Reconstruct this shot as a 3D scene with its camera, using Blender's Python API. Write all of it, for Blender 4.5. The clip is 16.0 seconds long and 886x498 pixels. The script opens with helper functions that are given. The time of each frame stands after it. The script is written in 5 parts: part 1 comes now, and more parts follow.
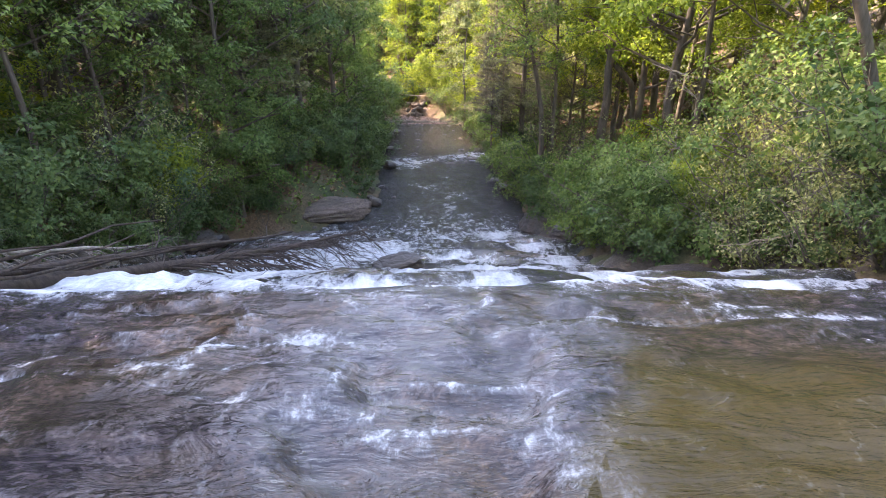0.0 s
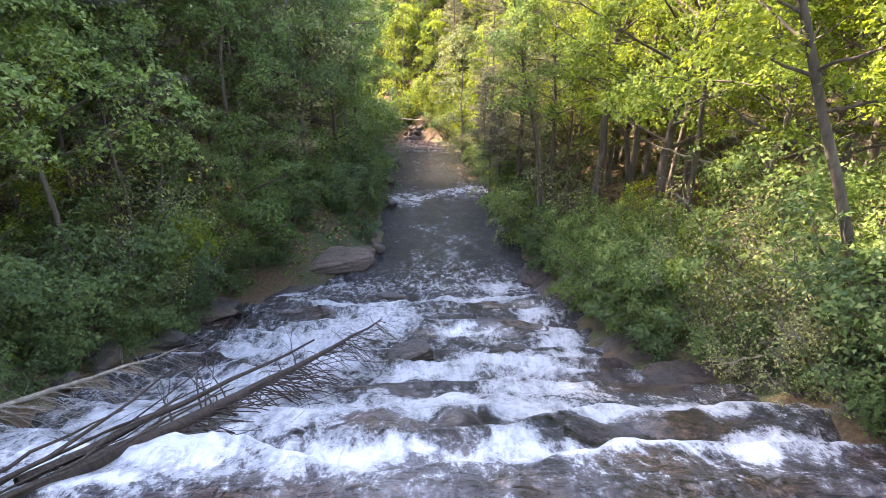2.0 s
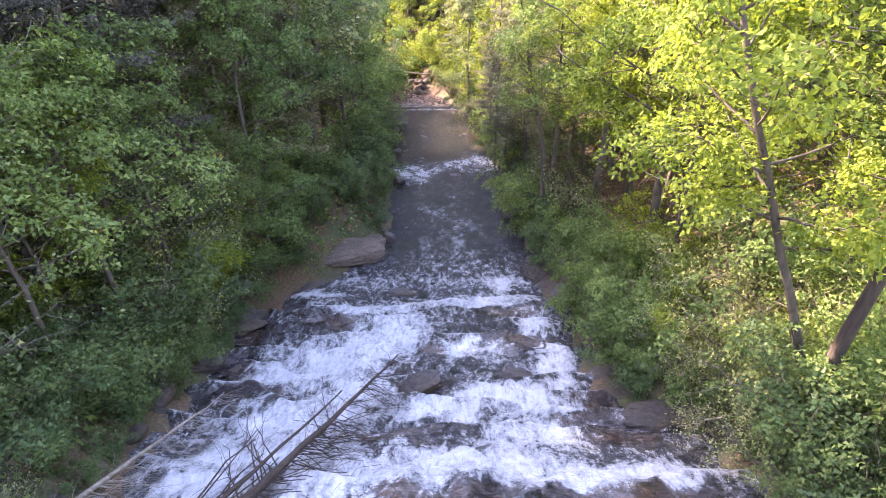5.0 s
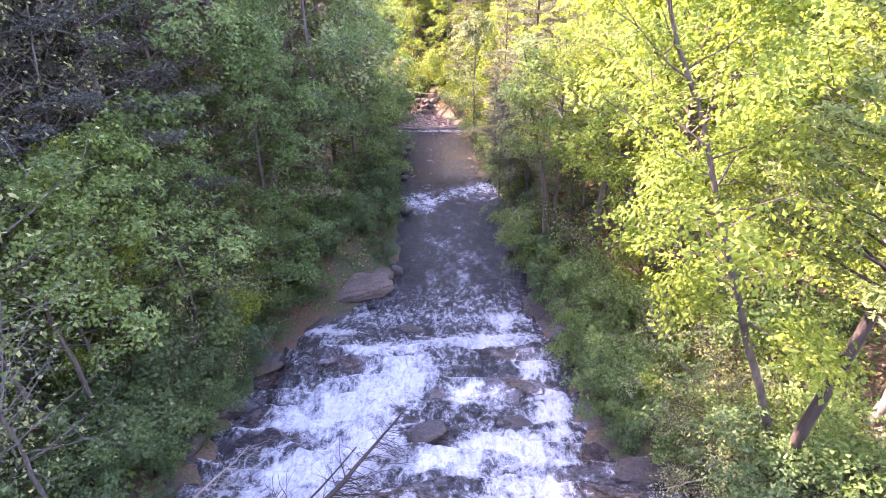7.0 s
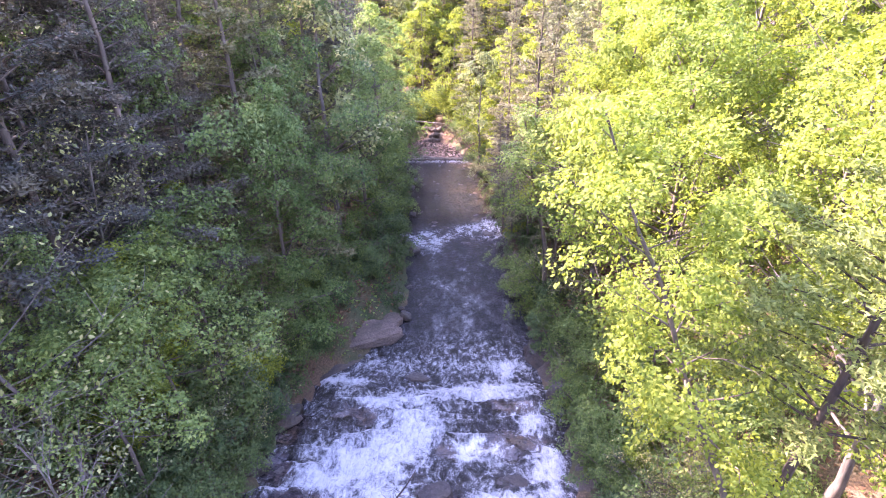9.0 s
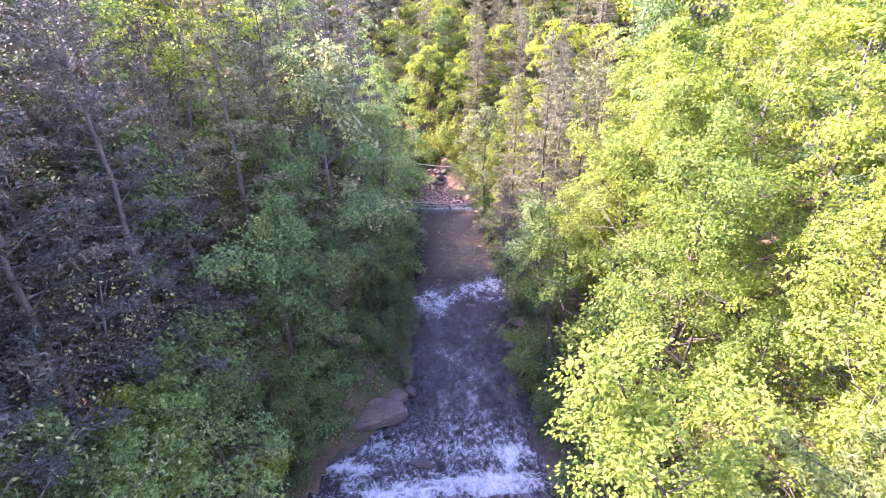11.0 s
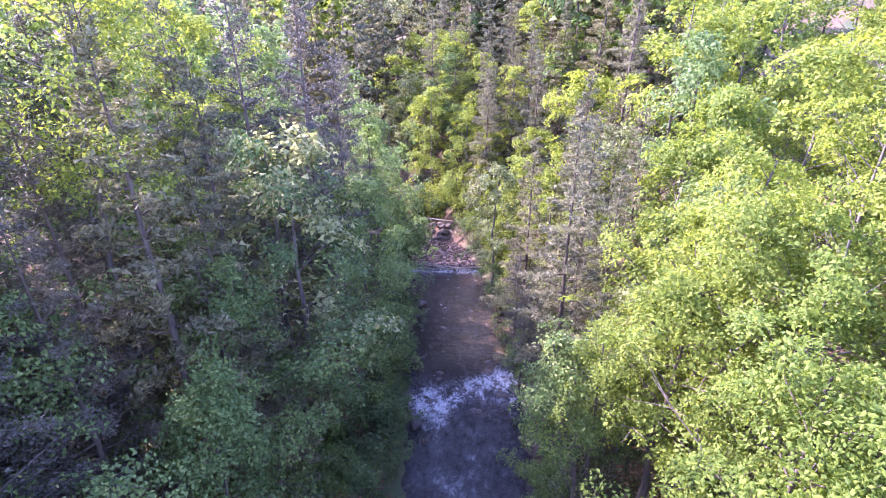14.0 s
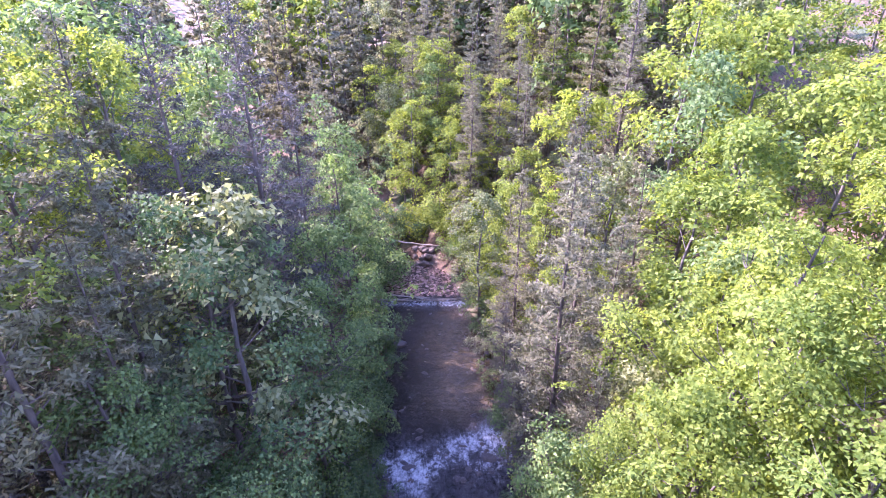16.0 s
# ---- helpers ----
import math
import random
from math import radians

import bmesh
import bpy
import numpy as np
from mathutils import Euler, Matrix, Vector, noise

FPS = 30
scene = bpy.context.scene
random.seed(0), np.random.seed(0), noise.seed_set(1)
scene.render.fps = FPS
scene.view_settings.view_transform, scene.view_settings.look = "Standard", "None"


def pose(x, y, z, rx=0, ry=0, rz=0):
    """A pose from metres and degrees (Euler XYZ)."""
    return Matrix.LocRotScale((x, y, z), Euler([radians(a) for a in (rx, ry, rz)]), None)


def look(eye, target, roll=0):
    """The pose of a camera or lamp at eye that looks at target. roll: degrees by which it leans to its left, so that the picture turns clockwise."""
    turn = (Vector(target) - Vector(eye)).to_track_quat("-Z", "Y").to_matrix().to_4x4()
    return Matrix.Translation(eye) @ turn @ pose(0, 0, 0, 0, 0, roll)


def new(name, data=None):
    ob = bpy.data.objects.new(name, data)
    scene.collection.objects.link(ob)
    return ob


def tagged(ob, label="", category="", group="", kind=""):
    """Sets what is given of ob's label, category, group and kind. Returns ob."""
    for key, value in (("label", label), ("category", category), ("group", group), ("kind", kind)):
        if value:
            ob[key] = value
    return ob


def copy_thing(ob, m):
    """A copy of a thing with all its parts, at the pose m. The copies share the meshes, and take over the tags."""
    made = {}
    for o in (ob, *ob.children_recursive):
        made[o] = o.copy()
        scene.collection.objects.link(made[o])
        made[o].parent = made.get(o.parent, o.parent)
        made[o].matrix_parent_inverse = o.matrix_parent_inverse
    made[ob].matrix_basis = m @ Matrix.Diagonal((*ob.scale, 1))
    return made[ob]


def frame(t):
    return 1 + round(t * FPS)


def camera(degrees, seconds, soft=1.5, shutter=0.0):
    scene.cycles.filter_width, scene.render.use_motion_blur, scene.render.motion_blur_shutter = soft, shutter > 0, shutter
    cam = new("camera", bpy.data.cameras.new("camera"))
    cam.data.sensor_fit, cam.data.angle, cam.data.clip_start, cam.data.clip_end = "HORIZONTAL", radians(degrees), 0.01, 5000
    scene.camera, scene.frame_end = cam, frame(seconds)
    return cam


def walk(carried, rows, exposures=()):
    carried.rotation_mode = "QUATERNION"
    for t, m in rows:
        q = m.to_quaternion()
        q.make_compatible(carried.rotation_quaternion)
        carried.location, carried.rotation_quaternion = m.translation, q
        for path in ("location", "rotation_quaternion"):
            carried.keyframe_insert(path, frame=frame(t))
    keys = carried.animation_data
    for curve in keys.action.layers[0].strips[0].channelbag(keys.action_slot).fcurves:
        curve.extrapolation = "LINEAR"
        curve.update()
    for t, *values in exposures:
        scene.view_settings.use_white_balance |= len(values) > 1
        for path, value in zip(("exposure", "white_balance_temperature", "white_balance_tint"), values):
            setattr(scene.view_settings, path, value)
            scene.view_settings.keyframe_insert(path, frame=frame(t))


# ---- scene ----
cam = camera(77.2, 16.0, soft=0.95)
EXPOSURE = 3.75
METRES, EYE, TILT, LEAN, TURN = 24.0, 2.0, -22.0, 0.0, 0.0
ROWS = [
    (0.0, 0.0, 0.0, 0.0, -0.0, 0.0, -0.0),
    (0.5, -0.0041, -0.0055, 0.0183, -0.11, 0.03, 0.08),
    (1.0, -0.0074, -0.0125, 0.0379, -0.23, 0.03, 0.17),
    (1.5, -0.01, -0.02, 0.0573, -0.39, 0.04, 0.25),
    (2.0, -0.0118, -0.0276, 0.0765, -0.53, 0.03, 0.37),
    (2.5, -0.0126, -0.0351, 0.0953, -0.63, 0.03, 0.51),
    (3.0, -0.0141, -0.0431, 0.1138, -0.7, -2.46, 0.54),
    (3.5, -0.0144, -0.0505, 0.1331, -0.53, -6.2, 0.5),
    (4.0, -0.0141, -0.0569, 0.1535, -0.33, -7.38, 0.54),
    (6.5, -0.0164, -0.0996, 0.2483, 0.38, -8.0, 0.22),
    (7.0, -0.0162, -0.1088, 0.2651, 0.52, -8.04, 0.17),
    (7.5, -0.0157, -0.1189, 0.2852, 0.68, -8.11, 0.21),
    (8.0, -0.0152, -0.1329, 0.3129, 0.85, -8.15, 0.25),
    (8.5, -0.0151, -0.148, 0.3416, 1.01, -8.18, 0.21),
    (9.0, -0.0139, -0.1612, 0.3705, 1.21, -8.2, 0.21),
    (9.5, -0.0148, -0.172, 0.4094, 1.35, -8.02, 0.12),
    (12.0, -0.0216, -0.0881, 0.5687, 1.9, -7.33, -0.23),
    (12.5, -0.022, -0.0482, 0.5918, 2.48, -6.83, -0.55),
    (13.0, -0.0207, -0.0045, 0.6165, 2.55, -6.61, -0.62),
    (13.5, -0.0179, 0.0394, 0.6411, 2.44, -6.66, -0.58),
    (14.0, -0.0136, 0.0812, 0.6652, 2.41, -6.73, -0.6),
    (14.5, -0.0092, 0.1219, 0.6886, 2.41, -6.81, -0.66),
    (15.0, -0.0048, 0.1609, 0.7109, 2.43, -6.89, -0.65),
    (15.5, 0.0002, 0.1975, 0.7311, 2.46, -6.95, -0.67),
    (16.0, 0.0067, 0.2308, 0.7483, 1.43, -7.24, -0.04),
]
walk(cam, [(t, pose(0, 0, EYE, TILT, LEAN, TURN) @ pose(METRES * x, METRES * y, METRES * z, 90 + pitch, roll, yaw)) for t, x, y, z, yaw, pitch, roll in ROWS],
     [(t, EXPOSURE + e, k, tint) for t, e, k, tint in ((0.0, 0.08, 7900, 26), (4.0, 0.2, 7700, 32), (7.0, 0.55, 6900, 51), (9.5, 0.40, 6600, 55), (12.5, -0.02, 5900, 58), (16.0, -0.30, 5600, 62))])

# ---- light ----
SUN_DIR = Vector((-0.80, 0.36, 0.65)).normalized()      # from the ground towards the sun
world = bpy.data.worlds.new("sky")
scene.world = world
world.use_nodes = True
wn = world.node_tree.nodes
sky = wn.new("ShaderNodeTexSky")
sky.sky_type, sky.sun_disc = "NISHITA", False
sky.sun_elevation = math.asin(SUN_DIR.z)
sky.sun_rotation = math.atan2(SUN_DIR.x, SUN_DIR.y)
world.node_tree.links.new(sky.outputs[0], wn["Background"].inputs[0])
wn["Background"].inputs[1].default_value = 0.15
sun = new("sun", bpy.data.lights.new("sun", "SUN"))
sun.data.energy, sun.data.angle, sun.data.color = 2.5, radians(0.6), (1.0, 0.93, 0.80)
sun.matrix_world = look(SUN_DIR * 60, (0, 0, 0))


# ---- materials ----
def nodes_of(name):
    m = bpy.data.materials.new(name)
    m.use_nodes = True
    nt = m.node_tree
    return m, nt, nt.nodes["Principled BSDF"], nt.nodes["Material Output"]


def put(nt, kind, **kw):
    n = nt.nodes.new(kind)
    for k, v in kw.items():
        n.inputs[k].default_value = v
    return n


def tex(nt, scale, detail=4, rough=0.55, stretch=(1, 1, 1), warp=0.0):
    """Noise in metres of the object."""
    co = nt.nodes.new("ShaderNodeTexCoord")
    mp = nt.nodes.new("ShaderNodeMapping")
    mp.inputs["Scale"].default_value = stretch
    nt.links.new(co.outputs["Object"], mp.inputs[0])
    n = put(nt, "ShaderNodeTexNoise", Scale=scale, Detail=detail, Roughness=rough, Distortion=warp)
    nt.links.new(mp.outputs[0], n.inputs["Vector"])
    return n


def ramp(nt, source, stops):
    r = nt.nodes.new("ShaderNodeValToRGB")
    while len(r.color_ramp.elements) < len(stops):
        r.color_ramp.elements.new(0.5)
    for e, (p, c) in zip(r.color_ramp.elements, stops):
        e.position, e.color = p, (*c, 1) if len(c) == 3 else c
    nt.links.new(source, r.inputs[0])
    return r


def math_node(nt, op, a, b):
    n = nt.nodes.new("ShaderNodeMath")
    n.operation = op
    for i, v in enumerate((a, b)):
        if isinstance(v, (int, float)):
            n.inputs[i].default_value = v
        else:
            nt.links.new(v, n.inputs[i])
    return n.outputs[0]


def mix_colour(nt, fac, a, b, mode="MIX"):
    n = nt.nodes.new("ShaderNodeMix")
    n.data_type, n.blend_type = "RGBA", mode
    for sock, v in ((n.inputs[0], fac), (n.inputs[6], a), (n.inputs[7], b)):
        if isinstance(v, (int, float)):
            sock.default_value = v
        elif isinstance(v, tuple):
            sock.default_value = (*v, 1)
        else:
            nt.links.new(v, sock)
    return n.outputs[2]


def bump(nt, bsdf, height, strength, distance):
    b = put(nt, "ShaderNodeBump", Strength=strength, Distance=distance)
    nt.links.new(height, b.inputs["Height"])
    nt.links.new(b.outputs[0], bsdf.inputs["Normal"])
    return b


def leaf_material(name, dark, mid, light, glow, through_part=0.42, rough=0.62):
    """Leaves: colour by leaf and by tree, part of the light passes through."""
    m, nt, p, out = nodes_of(name)
    geo = nt.nodes.new("ShaderNodeNewGeometry")
    info = nt.nodes.new("ShaderNodeObjectInfo")
    r = ramp(nt, geo.outputs["Random Per Island"], [(0.0, dark), (0.5, mid), (1.0, light)])
    n = tex(nt, 0.9, 2)
    f = math_node(nt, "ADD", math_node(nt, "MULTIPLY", info.outputs["Random"], 0.55), math_node(nt, "MULTIPLY", n.outputs[0], 0.6))
    shade = ramp(nt, f, [(0.2, (0.62, 0.72, 0.72)), (0.55, (1.0, 1.0, 1.0)), (0.9, (1.16, 1.10, 0.88))])
    c = mix_colour(nt, 1.0, r.outputs[0], shade.outputs[0], "MULTIPLY")
    nt.links.new(c, p.inputs["Base Color"])
    p.inputs["Roughness"].default_value = rough
    p.inputs["Specular IOR Level"].default_value = 0.18
    tr = nt.nodes.new("ShaderNodeBsdfTranslucent")
    c2 = mix_colour(nt, 1.0, c, glow, "MULTIPLY")
    nt.links.new(c2, tr.inputs[0])
    mx = nt.nodes.new("ShaderNodeMixShader")
    mx.inputs[0].default_value = through_part
    nt.links.new(p.outputs[0], mx.inputs[1])
    nt.links.new(tr.outputs[0], mx.inputs[2])
    nt.links.new(mx.outputs[0], out.inputs[0])
    return m


LEAF_SPRING = leaf_material("spring_leaf", (0.084, 0.132, 0.024), (0.160, 0.220, 0.036), (0.240, 0.302, 0.058), (1.75, 1.62, 0.88), 0.47)
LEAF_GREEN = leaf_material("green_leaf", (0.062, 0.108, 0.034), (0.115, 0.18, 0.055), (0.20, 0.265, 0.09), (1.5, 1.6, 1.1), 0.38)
# LEAF_GREEN darkened, so the colour itself holds the shade on these hardwoods
LEAF_SHADE = leaf_material("shaded_green_leaf", (0.046, 0.085, 0.030), (0.084, 0.138, 0.046), (0.145, 0.205, 0.072), (1.5, 1.6, 1.1), 0.33)
LEAF_DARK = leaf_material("evergreen_leaf", (0.04, 0.076, 0.03), (0.072, 0.12, 0.044), (0.125, 0.175, 0.068), (1.4, 1.6, 0.9), 0.25, 0.5)
LEAF_PALE = leaf_material("pale_leaf", (0.10, 0.125, 0.055), (0.18, 0.21, 0.09), (0.32, 0.34, 0.17), (1.6, 1.55, 1.1), 0.4)
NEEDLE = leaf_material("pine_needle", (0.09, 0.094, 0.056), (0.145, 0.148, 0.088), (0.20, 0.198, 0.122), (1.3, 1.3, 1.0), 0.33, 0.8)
# darker needle copy: the shade on the backlit pines is in its colour
NEEDLE_SHADED = leaf_material("shaded_needle", (0.050, 0.052, 0.042), (0.084, 0.084, 0.068), (0.132, 0.129, 0.104), (1.2, 1.2, 1.0), 0.25)
# brighter needle copy: sunlight on the pine beside the falls is painted in
NEEDLE_SUNLIT = leaf_material("sunlit_needle", (0.085, 0.115, 0.036), (0.15, 0.19, 0.058), (0.23, 0.27, 0.09), (1.5, 1.5, 1.0), 0.42, 0.75)
LITTER_LEAF = leaf_material("dry_leaf", (0.10, 0.055, 0.03), (0.18, 0.10, 0.055), (0.28, 0.17, 0.10), (1.2, 1.1, 1.0), 0.15)


def bark_material(name, dark, light, scale=9):
    m, nt, p, out = nodes_of(name)
    n = tex(nt, scale, 6, 0.65, (1, 1, 0.18), 0.4)
    big = tex(nt, 1.3, 3)
    c = ramp(nt, n.outputs[0], [(0.3, dark), (0.7, light)])
    patch = ramp(nt, big.outputs[0], [(0.35, (0.7, 0.72, 0.66)), (0.7, (1.2, 1.15, 1.1))])
    nt.links.new(mix_colour(nt, 1.0, c.outputs[0], patch.outputs[0], "MULTIPLY"), p.inputs["Base Color"])
    p.inputs["Roughness"].default_value = 0.9
    bump(nt, p, n.outputs[0], 0.7, 0.02)
    return m


BARK = bark_material("bark", (0.045, 0.035, 0.028), (0.16, 0.13, 0.105))
BARK_DARK = bark_material("dark_bark", (0.022, 0.016, 0.013), (0.085, 0.062, 0.05))
BARK_GREY = bark_material("grey_bark", (0.055, 0.048, 0.042), (0.20, 0.175, 0.155))
DEAD_WOOD = bark_material("dead_wood", (0.018, 0.012, 0.010), (0.085, 0.058, 0.046), 22)
WEATHERED = bark_material("weathered_wood", (0.11, 0.09, 0.075), (0.36, 0.31, 0.265), 12)
PALE_WOOD = bark_material("bleached_wood", (0.22, 0.17, 0.13), (0.55, 0.47, 0.40), 12)

# leaf litter and moss of the slopes
GROUND, nt, p, out = nodes_of("forest_floor")
a, b = tex(nt, 0.35, 4), tex(nt, 14, 6, 0.7)
c1 = ramp(nt, b.outputs[0], [(0.3, (0.045, 0.030, 0.020)), (0.5, (0.13, 0.080, 0.048)), (0.72, (0.26, 0.165, 0.10))])
c2 = ramp(nt, b.outputs[0], [(0.3, (0.02, 0.03, 0.012)), (0.7, (0.07, 0.10, 0.035))])
g = ramp(nt, a.outputs[0], [(0.45, (0, 0, 0)), (0.62, (1, 1, 1))])
nt.links.new(mix_colour(nt, g.outputs[0], c1.outputs[0], c2.outputs[0]), p.inputs["Base Color"])
p.inputs["Roughness"].default_value = 0.95
bump(nt, p, b.outputs[0], 0.9, 0.06)

# wet dark gneiss of the falls
WET_ROCK, nt, p, out = nodes_of("wet_rock")
a, b, s = tex(nt, 0.8, 4), tex(nt, 11, 7, 0.65, (1, 1, 1.8), 0.5), tex(nt, 3.0, 5, 0.6, (0.6, 1.6, 4.0), 0.8)
c1 = ramp(nt, b.outputs[0], [(0.28, (0.014, 0.012, 0.012)), (0.55, (0.045, 0.037, 0.034)), (0.8, (0.12, 0.098, 0.086))])
c2 = ramp(nt, b.outputs[0], [(0.3, (0.032, 0.022, 0.012)), (0.75, (0.15, 0.10, 0.055))])
g = ramp(nt, a.outputs[0], [(0.42, (0, 0, 0)), (0.68, (0.8, 0.8, 0.8))])
nt.links.new(mix_colour(nt, g.outputs[0], c1.outputs[0], c2.outputs[0]), p.inputs["Base Color"])
rr = ramp(nt, a.outputs[0], [(0.3, (0.34, 0.34, 0.34)), (0.7, (0.7, 0.7, 0.7))])
nt.links.new(rr.outputs[0], p.inputs["Roughness"])
bump(nt, p, math_node(nt, "ADD", b.outputs[0], s.outputs[0]), 0.9, 0.05)

# dry boulders and slabs
DRY_ROCK, nt, p, out = nodes_of("dry_rock")
a, b, s = tex(nt, 0.9, 4), tex(nt, 16, 7, 0.7), tex(nt, 2.5, 5, 0.6, (1, 1, 5), 0.5)
c1 = ramp(nt, b.outputs[0], [(0.3, (0.06, 0.047, 0.040)), (0.55, (0.15, 0.118, 0.098)), (0.8, (0.30, 0.245, 0.205))])
c2 = ramp(nt, a.outputs[0], [(0.35, (0.55, 0.56, 0.50)), (0.65, (1.1, 1.0, 0.95))])
nt.links.new(mix_colour(nt, 1.0, c1.outputs[0], c2.outputs[0], "MULTIPLY"), p.inputs["Base Color"])
p.inputs["Roughness"].default_value = 0.85
bump(nt, p, math_node(nt, "ADD", b.outputs[0], s.outputs[0]), 0.8, 0.05)

# reddish gravel
GRAVEL, nt, p, out = nodes_of("gravel")
b, geo = tex(nt, 9, 5, 0.6), nt.nodes.new("ShaderNodeNewGeometry")
c1 = ramp(nt, geo.outputs["Random Per Island"], [(0.0, (0.11, 0.055, 0.04)), (0.5, (0.22, 0.125, 0.092)), (1.0, (0.33, 0.22, 0.175))])
c2 = ramp(nt, b.outputs[0], [(0.3, (0.7, 0.7, 0.7)), (0.7, (1.1, 1.1, 1.1))])
nt.links.new(mix_colour(nt, 1.0, c1.outputs[0], c2.outputs[0], "MULTIPLY"), p.inputs["Base Color"])
p.inputs["Roughness"].default_value = 0.7

# running water: clear and dark in calm places, broken white where the attribute "foam" is high; in the pool it also
# holds painted sky sheen
WATER, nt, p, out = nodes_of("stream_water")
at = nt.nodes.new("ShaderNodeAttribute")
at.attribute_name = "foam"
at2 = nt.nodes.new("ShaderNodeAttribute")
at2.attribute_name = "sand"
at3 = nt.nodes.new("ShaderNodeAttribute")
at3.attribute_name = "calm"
fine, streak, rip = tex(nt, 8, 7, 0.70, (1.0, 0.9, 0.6), 0.9), tex(nt, 2.0, 6, 0.62, (1.15, 0.75, 0.6), 1.8), tex(nt, 1.9, 5, 0.6, (0.7, 1.6, 1), 1.3)
tone, lines = tex(nt, 0.7, 3), tex(nt, 13, 4, 0.6, (0.45, 1.5, 1), 1.2)
f1 = math_node(nt, "ADD", math_node(nt, "MULTIPLY", math_node(nt, "SUBTRACT", fine.outputs[0], 0.5), 0.95),
               math_node(nt, "MULTIPLY", math_node(nt, "SUBTRACT", streak.outputs[0], 0.5), 1.5))
f1 = math_node(nt, "ADD", f1, math_node(nt, "MULTIPLY", math_node(nt, "SUBTRACT", lines.outputs[0], 0.5), 0.25))
f1 = math_node(nt, "MULTIPLY", f1, math_node(nt, "SUBTRACT", 1.0, math_node(nt, "MULTIPLY", at3.outputs["Fac"], 0.72)))
spray = tex(nt, 27, 4, 0.65, (1.2, 0.8, 0.8), 0.5)
veil = tex(nt, 4.5, 5, 0.65, (1.35, 0.6, 0.6), 1.1)
churn = math_node(nt, "SUBTRACT", 1.0, at3.outputs["Fac"])
rag = math_node(nt, "ADD", math_node(nt, "MULTIPLY", math_node(nt, "SUBTRACT", spray.outputs[0], 0.5), 0.75),
                math_node(nt, "MULTIPLY", math_node(nt, "SUBTRACT", veil.outputs[0], 0.5), 0.5))
f1 = math_node(nt, "ADD", f1, math_node(nt, "MULTIPLY", rag, churn))
white = ramp(nt, math_node(nt, "ADD", f1, at.outputs["Fac"]), [(0.20, (0, 0, 0)), (0.43, (0.10, 0.10, 0.10)), (0.62, (0.42, 0.42, 0.42)), (1.0, (1, 1, 1))])
deep = ramp(nt, tone.outputs[0], [(0.35, (0.010, 0.010, 0.011)), (0.65, (0.026, 0.022, 0.021))])
bed = ramp(nt, fine.outputs[0], [(0.3, (0.046, 0.031, 0.011)), (0.7, (0.080, 0.055, 0.022))])
at4 = nt.nodes.new("ShaderNodeAttribute")
at4.attribute_name = "shallow"
mottle, grit = tex(nt, 2.6, 6, 0.7, (0.8, 1.3, 1), 1.5), tex(nt, 15, 5, 0.7, (0.8, 1.2, 1), 0.8)
stone = ramp(nt, math_node(nt, "ADD", math_node(nt, "MULTIPLY", mottle.outputs[0], 0.55), math_node(nt, "MULTIPLY", grit.outputs[0], 0.45)),
             [(0.38, (0.006, 0.005, 0.007)), (0.47, (0.022, 0.018, 0.022)), (0.56, (0.055, 0.044, 0.046)), (0.68, (0.15, 0.12, 0.11))])
rust = ramp(nt, tone.outputs[0], [(0.45, (1.0, 1.0, 1.0)), (0.62, (1.35, 1.0, 0.62))])
body_colour = mix_colour(nt, at4.outputs["Fac"], deep.outputs[0], mix_colour(nt, 1.0, stone.outputs[0], rust.outputs[0], "MULTIPLY"))
body_colour = mix_colour(nt, at2.outputs["Fac"], body_colour, bed.outputs[0])
nt.links.new(mix_colour(nt, white.outputs[0], body_colour, ramp(nt, veil.outputs[0], [(0.32, (0.34, 0.37, 0.41)), (0.5, (0.56, 0.585, 0.615)), (0.68, (0.68, 0.69, 0.70))]).outputs[0]), p.inputs["Base Color"])
gloss = ramp(nt, white.outputs[0], [(0.0, (0.07, 0.07, 0.07)), (1.0, (0.6, 0.6, 0.6))])
nt.links.new(math_node(nt, "ADD", gloss.outputs[0], math_node(nt, "MULTIPLY", at3.outputs["Fac"], 0.05)), p.inputs["Roughness"])
p.inputs["IOR"].default_value = 1.45
h = math_node(nt, "ADD", math_node(nt, "MULTIPLY", rip.outputs[0], 1.0), math_node(nt, "MULTIPLY", lines.outputs[0], 0.28))
h = math_node(nt, "ADD", h, math_node(nt, "MULTIPLY", math_node(nt, "MULTIPLY", fine.outputs[0], white.outputs[0]), 0.12))
quiet = math_node(nt, "SUBTRACT", 1.0, math_node(nt, "MULTIPLY", math_node(nt, "MAXIMUM", at4.outputs["Fac"], at2.outputs["Fac"]), 0.80))
lively = math_node(nt, "ADD", 1.0, math_node(nt, "MULTIPLY", at3.outputs["Fac"], 0.7))
bump(nt, p, math_node(nt, "MULTIPLY", math_node(nt, "MULTIPLY", h, quiet), lively), 1.0, 0.22)


